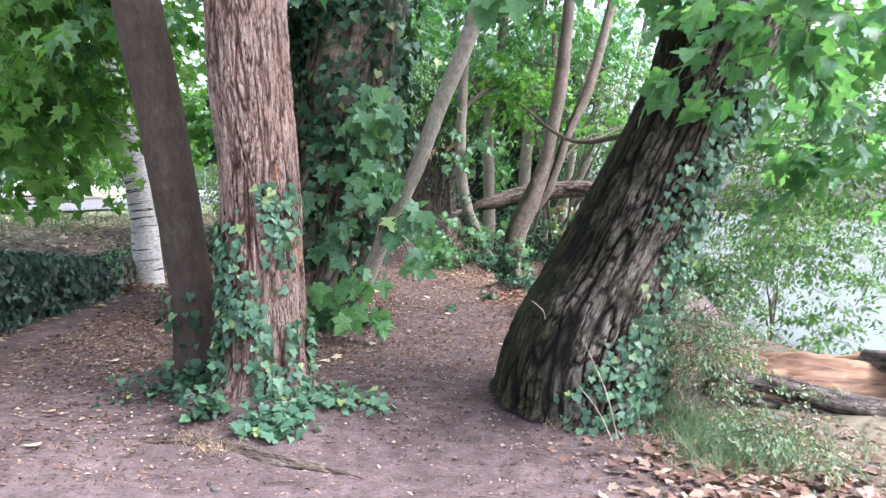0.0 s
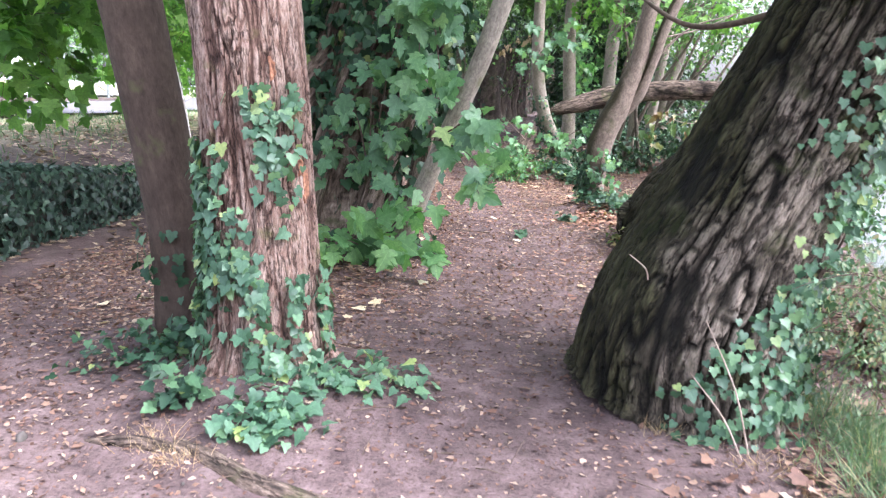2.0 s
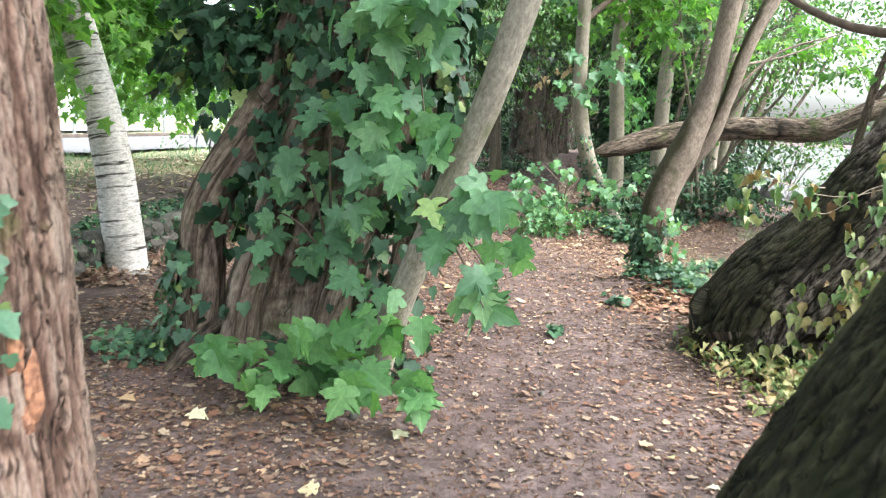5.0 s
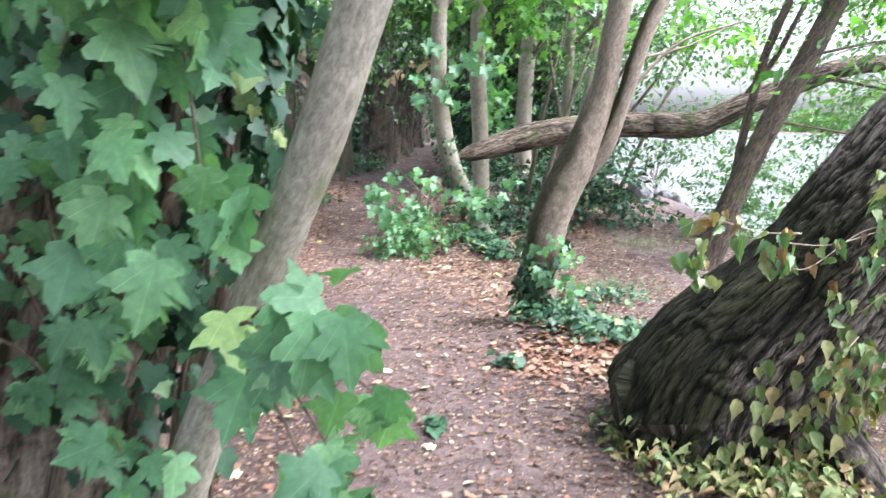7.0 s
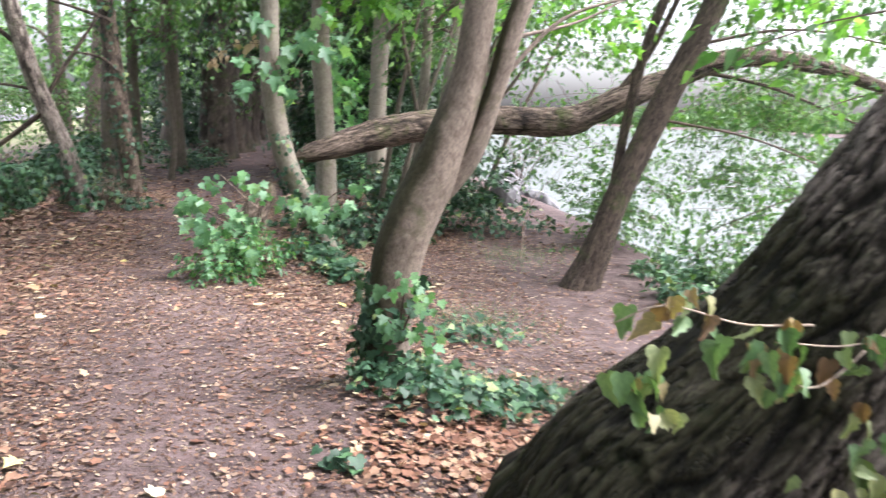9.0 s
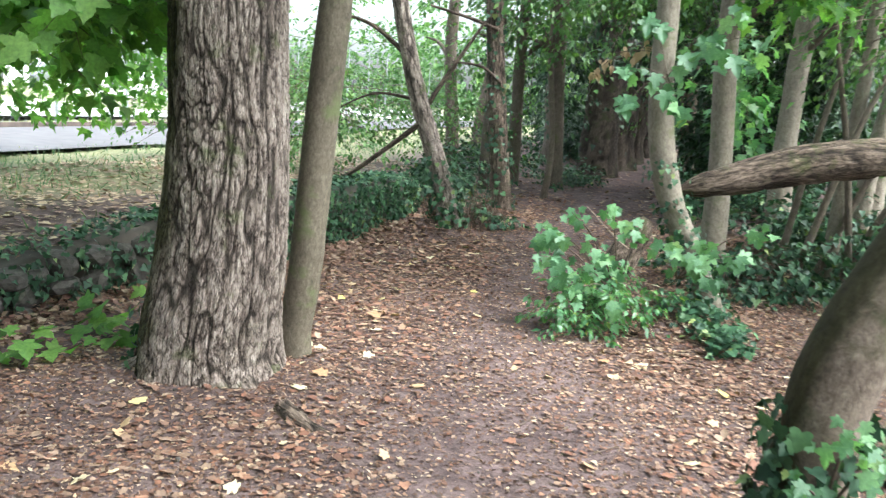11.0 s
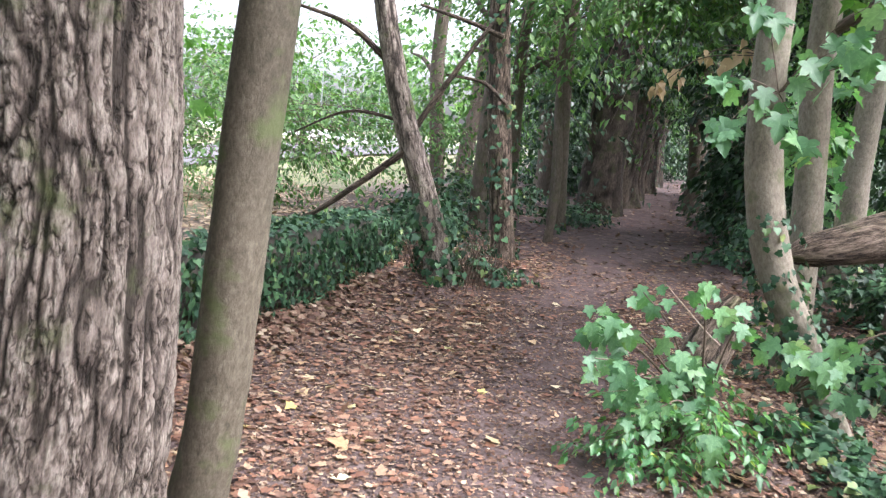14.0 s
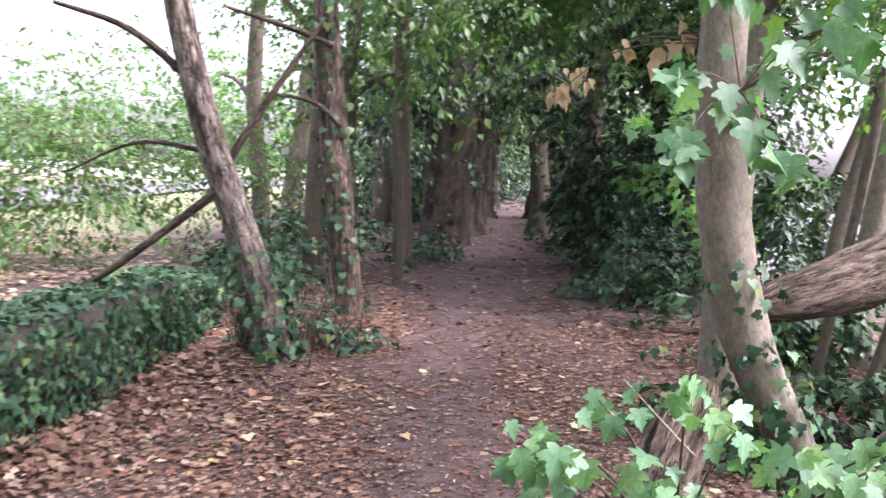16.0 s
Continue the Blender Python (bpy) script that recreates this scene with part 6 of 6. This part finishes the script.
# ivy at the other trunks
ivy_on(stL, 260, lambda a, th: (a < 0.9) * np.clip(1.1 - a, 0, 1), 0.075, MAT["ivy"], treeL, spread=0.12)
ivy_on(stM, 420, lambda a, th: np.clip(1.0 - a * 0.25, 0.15, 1) * patchy(21, a, th, 4, 0.42), 0.07, MAT["ivy"], treeM, spread=0.06)
ivy_on(stJ, 40, lambda a, th: (a < 0.45) * around(th, 190, 60), 0.08, MAT["ivy"], treeJ, spread=0.06)
ivy_on(stB, 60, lambda a, th: (a < 0.6) * around(th, 270, 120), 0.06, MAT["ivy"], treeB, spread=0.06)
limbs(treeL, MAT["oldbark"], [[(-2.55, 17.95, 1.72, 0.035), (-3.0, 17.9, 1.35, 0.03), (-3.48, 17.9, 1.0, 0.024), (-3.9, 17.9, 0.86, 0.012)], [(-2.6, 18.05, 1.75, 0.03), (-2.42, 18.1, 2.11, 0.03), (-2.15, 18.2, 2.58, 0.025), (-1.9, 18.3, 3.0, 0.015)],
                              [(-2.75, 18, 2.5, 0.035), (-3.2, 17.9, 2.85, 0.025), (-3.7, 17.8, 3.0, 0.015)], [(-2.6, 18, 2.0, 0.02), (-3.2, 18.1, 2.05, 0.015), (-3.8, 18.2, 1.8, 0.008)]], 12)
limbs(treeM, MAT["oldbark"], [[(-1.95, 19.3, 3.0, 0.03), (-2.3, 19.2, 3.12, 0.024), (-2.84, 19.1, 3.26, 0.015)], [(-1.85, 19.3, 2.3, 0.025), (-2.1, 19.2, 2.5, 0.02), (-2.5, 19.1, 2.55, 0.012)]], 10)
limbs(treeE, MAT["twig"], [[(1.3, 5.2, 2.0, 0.02), (0.9, 5.9, 1.95, 0.014), (0.55, 6.4, 2.25, 0.008)]], 8)
limbs(treeG, MAT["brownsmooth"], [[(1.52, 11.22, 2.05, 0.016), (1.9, 11.3, 2.42, 0.011), (2.4, 11.4, 2.6, 0.006)], [(1.6, 11.22, 2.3, 0.012), (2.1, 11.5, 2.45, 0.008), (2.7, 11.8, 2.75, 0.004)]], 8)
limbs(treeI, MAT["twig"], [[(4.2, 14.2, 2.6, 0.018), (5.2, 14.0, 2.78, 0.012), (6.4, 13.7, 2.6, 0.006)], [(3.9, 14.2, 1.9, 0.014), (4.9, 14.0, 1.72, 0.01), (6.0, 13.8, 1.3, 0.005)]], 8)

# ---- leaf litter ----
def litter_density(x, y):
    """How thickly leaves lie: thin on the trodden line, thick to its sides."""
    line = np.interp(y, [0, 4, 6, 9, 11, 13, 15, 18, 22, 35], [0.0, 0.0, 0.1, 0.2, 0.0, -0.4, -0.75, -0.85, -0.5, 0.3])
    half = np.interp(y, [0, 5, 8, 12, 15, 20, 35], [1.8, 0.9, 0.7, 0.6, 0.35, 0.3, 0.5])
    d = np.abs(x - line)
    base = np.interp(y, [0, 4, 5.5, 7, 9, 12, 14, 19, 30], [0.02, 0.03, 0.08, 0.42, 0.4, 0.42, 0.85, 1.0, 0.8])
    return base * (0.17 + 0.83 * smoothstep(half * 0.6, half + 0.5, d)) * (0.35 + 1.1 * fbm(xyz(x * 1.6, y * 1.6, 5.0), 2).reshape(np.shape(x))) * (1 - 0.72 * smoothstep(1.3, 2.0, x) * smoothstep(9.3, 10.2, y) * smoothstep(16.5, 15.0, y))


def litter(n, size, template, mat, lo, hi, power=1.0, flat=0.16, lift=0.009):
    x, y = rng.uniform(lo[0], hi[0], n), rng.uniform(lo[1], hi[1], n)
    keep = rng.uniform(0, 1, n) < litter_density(x, y) ** power
    x, y = x[keep], y[keep]
    p = np.column_stack([x, y, ground_z(x, y) + lift])
    ax = rng.normal(0, 1, p.shape)
    ax[:, 2] = rng.normal(0, flat, len(x))
    nm = rng.normal(0, flat, p.shape) + np.array([0, 0, 1.0])
    return p, ax, nm, size * rng.uniform(0.5, 1.3, len(x))


fallen_leaves = thing("fallen_leaves", "crisp brown and rust fallen leaves covering the soil", "leaves", (-1, 12, 0.25), kind="stuff")
put("leaves", leaf_mesh("fallen_leaves", FALLEN, *litter(21000, 0.05, FALLEN, None, (-3.4, 4.2), (4.3, 21), 1.0, 0.1), MAT["litter"]), fallen_leaves)
put("leaves", leaf_mesh("fallen_leaves", CURLED, *litter(13000, 0.052, CURLED, None, (-3.4, 4.2), (4.3, 21), 1.2, 0.16), MAT["litter"]), fallen_leaves)
put("leaves", leaf_mesh("fallen_leaves", FALLEN, *litter(15000, 0.07, FALLEN, None, (-4, 19), (3.2, 40), 0.7), MAT["litter"]), fallen_leaves)
put("leaves", leaf_mesh("fallen_leaves", FALLEN, *litter(24000, 0.062, FALLEN, None, (-7.6, 3), (-3.5, 24), 0.5), MAT["litlawnleaf"]), fallen_leaves)
rust = leaf_material("fallen_leaf_rust", [(0.0, (0.15, 0.07, 0.05)), (0.5, (0.24, 0.12, 0.085)), (0.82, (0.33, 0.2, 0.15)), (1.0, (0.46, 0.34, 0.24))], 0.1, 0.65, spec=0.3)
put("leaves", leaf_mesh("fallen_leaves", FALLEN, *litter(4600, 0.058, FALLEN, None, (-3.2, 13.2), (-0.2, 22), 1.2, 0.12, 0.014), rust), fallen_leaves)
put("leaves", leaf_mesh("fallen_leaves", FALLEN, *litter(2400, 0.056, FALLEN, None, (-1.6, 6.5), (2.0, 12.5), 1.2, 0.12, 0.014), rust), fallen_leaves)
put("scraps", leaf_mesh("fallen_leaves", SCRAP, *litter(75000, 0.036, SCRAP, None, (-3.3, 4.3), (3.6, 20), 0.55, 0.16, 0.008), MAT["litter"]), fallen_leaves)
put("scraps", leaf_mesh("fallen_leaves", SCRAP, *litter(26000, 0.036, SCRAP, None, (-3.3, 6.3), (2.6, 20), 0.8, 0.16, 0.01), rust), fallen_leaves)
n = 1000
x, y = rng.normal(1.75, 0.45, n), rng.normal(4.0, 0.5, n)
p = np.column_stack([x, y, ground_z(x, y) + 0.02])
ax = rng.normal(0, 1, p.shape) * np.array([1, 1, 0.3])
put("leaves", leaf_mesh("fallen_leaves", FALLEN, p, ax, rng.normal(0, 0.3, p.shape) + np.array([0, 0, 1.0]), 0.062 * rng.uniform(0.5, 1.3, n), MAT["litter"]), fallen_leaves)
n = 5200
y = rng.uniform(9.5, 18, n)
x = np.interp(y, WALL_Y, WALL_X) + np.abs(rng.normal(0.08, 0.3, n)) - 0.02
p = np.column_stack([x, y, ground_z(x, y) + 0.02 + 0.1 * rng.uniform(0, 1, n) * np.exp(-3 * np.abs(x - np.interp(y, WALL_Y, WALL_X)))])
put("leaves", leaf_mesh("fallen_leaves", FALLEN, p, rng.normal(0, 1, p.shape) * np.array([1, 1, 0.3]), rng.normal(0, 0.3, p.shape) + np.array([0.2, 0, 1.0]), 0.055 * rng.uniform(0.5, 1.3, n), MAT["litter"]), fallen_leaves)
n = 900
x, y = rng.normal(1.2, 0.4, n), rng.normal(10.35, 0.28, n)
p = np.column_stack([x, y, ground_z(x, y) + 0.02])
put("leaves", leaf_mesh("fallen_leaves", FALLEN, p, rng.normal(0, 1, p.shape) * np.array([1, 1, 0.3]), rng.normal(0, 0.25, p.shape) + np.array([0, 0, 1.0]), 0.047 * rng.uniform(0.5, 1.3, n), rust), fallen_leaves)
crumbs = thing("leaf_crumbs", "small leaf scraps and bits of bark trodden into the path", "litter", (0, 8, 0.25), kind="stuff")
put("scraps", leaf_mesh("leaf_crumbs", OVAL, *litter(170000, 0.03, OVAL, None, (-3.2, 3.6), (2.6, 18), 0.3, 0.3, 0.006), MAT["litter"]), crumbs)
p, ax, nm, sz = litter(1500, 0.085, MAPLE, None, (-2.6, 4.0), (1.9, 19), 0.8, 0.18, 0.018)
pieces = thing("pale_fallen_leaves", "pale yellow and tan sycamore leaves lying on the path", "leaves", (-0.5, 12, 0.26))
leaf_pieces("leaf", FALLEN, p[:290], ax[:290], nm[:290], sz[:290], MAT["litterobj"], pieces)
# ground twigs
n = 500
x, y = rng.uniform(-3, 2.4, n), rng.uniform(2.5, 19, n)
a = np.column_stack([x, y, ground_z(x, y) + 0.012])
d = rng.normal(0, 1, (n, 3)) * np.array([1, 1, 0])
b = a + unit(d) * rng.uniform(0.05, 0.3, (n, 1))
b[:, 2] = ground_z(b[:, 0], b[:, 1]) + 0.014
v, f = twig_arrays(a, b, np.full(n, 0.006), rng.uniform(0.0015, 0.004, n), 4, 4)
tagged(new("ground_twigs", mesh_of("ground_twigs", v, f, MAT["twig"])), "thin broken twigs strewn on the soil", "twigs", kind="stuff")
# small stones
sm = stone_meshes[1]
sv = np.array([vv.co[:] for vv in sm.vertices])
sf = np.array([pp.vertices[:] for pp in sm.polygons])
n = 420
x, y = rng.uniform(-2.6, 4.4, n), rng.uniform(2.4, 19, n)
z = ground_z(x, y)
r = rng.gamma(2.0, 0.005, n) + 0.005
vv = (np.stack([x, y, z + r * 0.2], 1)[:, None] + sv[None] * (r[:, None] * rng.uniform(0.6, 1.5, (n, 3)))[:, None]).reshape(-1, 3)
ff = (sf[None] + (np.arange(n) * len(sv))[:, None, None]).reshape(-1, 3)
tagged(new("pebbles", mesh_of("pebbles", vv, ff, MAT["stone"])), "small grey pebbles pressed into the soil", "pebbles", kind="stuff")


def root(pts):
    st = Stem(pts, 0.03, 16, 0.006, 0.03, 8, wobble=0.15, seed=len(bpy.data.objects) % 50)
    tagged(new("tree_root", st.mesh("tree_root", MAT["oldbark"])), "worn dark brown root crossing the bare soil", "root", "surface roots")


def surface(x, y, r, up=0.2):
    return (x, y, gz(x, y) + r * up - 0.01, r)


root([surface(-1.25, 4.35, 0.03, -0.8), surface(-1.0, 4.17, 0.045, -0.2), surface(-0.75, 4.02, 0.05, -0.1), surface(-0.52, 3.95, 0.04, -0.2), surface(-0.3, 3.9, 0.03, -1.2)])
root([surface(-1.6, 4.3, 0.03, -0.8), surface(-1.35, 4.28, 0.035), surface(-1.1, 4.22, 0.03, -0.5)])
root([surface(-1.5, 12.1, 0.06, 0.1), surface(-1.3, 11.95, 0.05, -0.1), surface(-1.0, 11.85, 0.04, -1.0)])

# grass on the lawn
q = 14000
x, y = rng.uniform(-9.0, -4.2, q), rng.uniform(4, 30, q)
keep = rng.uniform(0, 1, q) < smoothstep(-4.0, -7.0, x) * (0.2 + fbm(xyz(x, y, 2.0)))
x, y = x[keep], y[keep]
lawn = thing("lawn_grass", "rough yellow-green lawn grass strewn with leaves", "grass", (-6, 14, 0.8), kind="stuff")
p = np.column_stack([x, y, ground_z(x, y) - 0.01])
ax = rng.normal(0, 0.5, p.shape) + np.array([0, 0, 1.0])
tv = BLADE[0] * np.array([3.0, 1, 1])
put("blades", leaf_mesh("lawn_grass", (tv, BLADE[1]), p, ax, rng.normal(0, 1, p.shape), 0.12 * rng.uniform(0.5, 1.3, len(p)), MAT["grass"]), lawn)
ground_ivy("light green seedlings and weeds before the rubble wall", [(-3.2, 12.3, 0.3, 0.4), (-3.1, 12.9, 0.25, 0.3)], 40, 0.13, MAT["brightmaple"], MAPLE, 0.3)

# ---- river side: split log, bare bush, rocks ----
log = thing("rotten_log", "split rotten log with orange crumbling wood and dark roots", "log", (2.6, 5.7, 0.2))
n1, n2 = 110, 90
u, w = np.meshgrid(np.linspace(0, 1, n1), np.linspace(0, np.pi, n2), indexing="ij")
cx = 1.95 + 1.55 * u
rad = 0.26 + 0.05 * np.sin(u * 5) - 0.12 * (1 - u) ** 3
top = np.clip(np.sin(w), 0, 1)
nz = fbm(np.stack([cx.ravel() * 3, np.cos(w).ravel() * 4, np.full(cx.size, 2.0)], 1), 3).reshape(cx.shape)
strand = np.cos(w) * 9 + 1.2 * (fbm(xyz(cx * 2.5, w * 2, 1.0)).reshape(cx.shape) - 0.5)
jag = fbm(np.stack([cx.ravel() * 1.6, strand.ravel() * 2.2, np.full(cx.size, 7.0)], 1), 3).reshape(cx.shape)
torn_end = 0.12 * vnoise(np.stack([strand.ravel() * 2, np.zeros(cx.size), np.full(cx.size, 4.0)], 1)).reshape(cx.shape)
vx = cx + (torn_end - 0.06) * (np.abs(u - 0.5) * 2) ** 4
vy = 5.85 - np.cos(w) * rad * 1.1 - 0.1 * u
vz = 0.16 + 0.05 * (1 - u) + np.minimum(top * rad * 1.5, 0.25 + 0.09 * np.cos(w)) + 0.16 * (nz - 0.5) + 0.34 * (np.abs(jag - 0.5) - 0.1) * top
idx = np.arange(n1 * n2).reshape(n1, n2)
lf = np.stack([idx[:-1, :-1], idx[:-1, 1:], idx[1:, 1:], idx[1:, :-1]], -1).reshape(-1, 4)
put("heartwood", mesh_of("heartwood", np.stack([vx, vy, vz], -1).reshape(-1, 3), lf, MAT["wood"]), log, "orange crumbling heartwood")
for pts in ([(1.85, 5.5, 0.42, 0.05), (2.3, 5.45, 0.34, 0.07), (2.8, 5.4, 0.24, 0.08), (3.4, 5.5, 0.2, 0.06)], [(1.9, 5.55, 0.28, 0.04), (2.4, 5.42, 0.18, 0.05), (3.0, 5.3, 0.12, 0.05), (3.6, 5.3, 0.12, 0.03)],
            [(2.95, 5.7, 0.5, 0.07), (3.15, 5.5, 0.5, 0.08), (3.3, 5.35, 0.35, 0.06), (3.45, 5.25, 0.15, 0.03)], [(3.2, 5.8, 0.35, 0.09), (3.4, 5.6, 0.4, 0.08), (3.6, 5.5, 0.3, 0.05), (3.75, 5.4, 0.12, 0.03)]):
    put("bark_strip", Stem(pts, 0.03, 16, 0.012, 0.03, 9, wobble=0.2, seed=len(bpy.data.objects) % 50).mesh("bark_strip", MAT["blackbark"]), log, "dark curling bark and root")


def bare_bush(label, x, y, h, count):
    ob = thing("bare_bush", label, "bush", (x, y, gz(x, y)))
    z0 = gz(x, y)
    for k in range(count):
        d = rng.normal(0, 0.35, 2)
        p0, p1, p2 = (x, y, z0 - 0.03), (x + d[0] * 0.4 * h, y + d[1] * 0.4 * h, z0 + h * 0.5), (x + d[0] * h * 1.2, y + d[1] * h, z0 + h * rng.uniform(0.7, 1.1))
        put("branch", Stem([(*p0, 0.012), (*p1, 0.009), (*p2, 0.003)], 0.05, 6, wobble=0.1, seed=k).mesh("branch", MAT["twig"]), ob)
        for j in range(3):
            s = np.array(p1) * (1 - j * 0.3) + np.array(p2) * j * 0.3
            e = s + rng.normal(0, 0.25, 3) * h * 0.6 + np.array([0, 0, 0.12 * h])
            put("twig", Stem([(*s, 0.005), (*((s + e) / 2 + 0.02), 0.004), (*e, 0.002)], 0.06, 5, seed=j).mesh("twig", MAT["twig"]), ob)


bare_bush("small bare forked bush at the river's edge", 3.4, 8.4, 0.7, 5)
bare_bush("bare grey bush among the rocks by the water", 4.6, 21.0, 1.2, 7)
for k in range(11):
    x, y, r = rng.uniform(3.9, 5.6), rng.uniform(19.5, 23), rng.uniform(0.15, 0.4)
    ob = new("rock", stone_meshes[k % 8].copy())
    ob.data.materials[0] = MAT["rock"]
    ob.matrix_world = Matrix.Translation((x, y, max(gz(x, y), -0.3) + r * 0.2)) @ Euler((0.3 * k, 0.2 * k, k)).to_matrix().to_4x4() @ Matrix.Diagonal((r * 1.6, r * 1.2, r, 1))
    tagged(ob, "dark wet rock at the river's edge", "rock", "river rocks")
# slanting shrub stems against the river
for x0, y0, x1, y1, h in ((1.7, 17.0, 2.6, 17.5, 2.8), (1.9, 17.2, 3.1, 17.3, 2.5), (1.6, 17.4, 2.2, 17.8, 3.0), (2.2, 17.5, 3.6, 17.6, 2.2), (2.6, 18.2, 3.6, 18.4, 3.0), (3.0, 17.9, 4.3, 18.3, 2.6), (2.3, 17.1, 1.8, 17.0, 2.7)):
    z0 = gz(x0, y0)
    st = Stem([(x0, y0, z0 - 0.05, 0.04), ((x0 * 0.6 + x1 * 0.4), y0, z0 + h * 0.5, 0.032), (x1, y1, z0 + h, 0.022), (x1 * 1.3 - x0 * 0.3, y1, z0 + h * 1.5, 0.01)], 0.08, 8, wobble=0.12, seed=int(h * 10))
    tagged(new("shrub_stem", st.mesh("shrub_stem", MAT["farbark"])), "slanting bare shrub stem against the river", "shrub", "shrub stems")

# dry stalks between the trunks at the wall's end
blades("dry brown stalks and stems at the wall's end", "dry_stalks", [(-2.0, 18.5, 0.3, 0.4), (-1.85, 18.9, 0.25, 0.3), (-2.35, 18.3, 0.2, 0.25)], 420, 0.45, MAT["twig"], 0.35, "stalks")
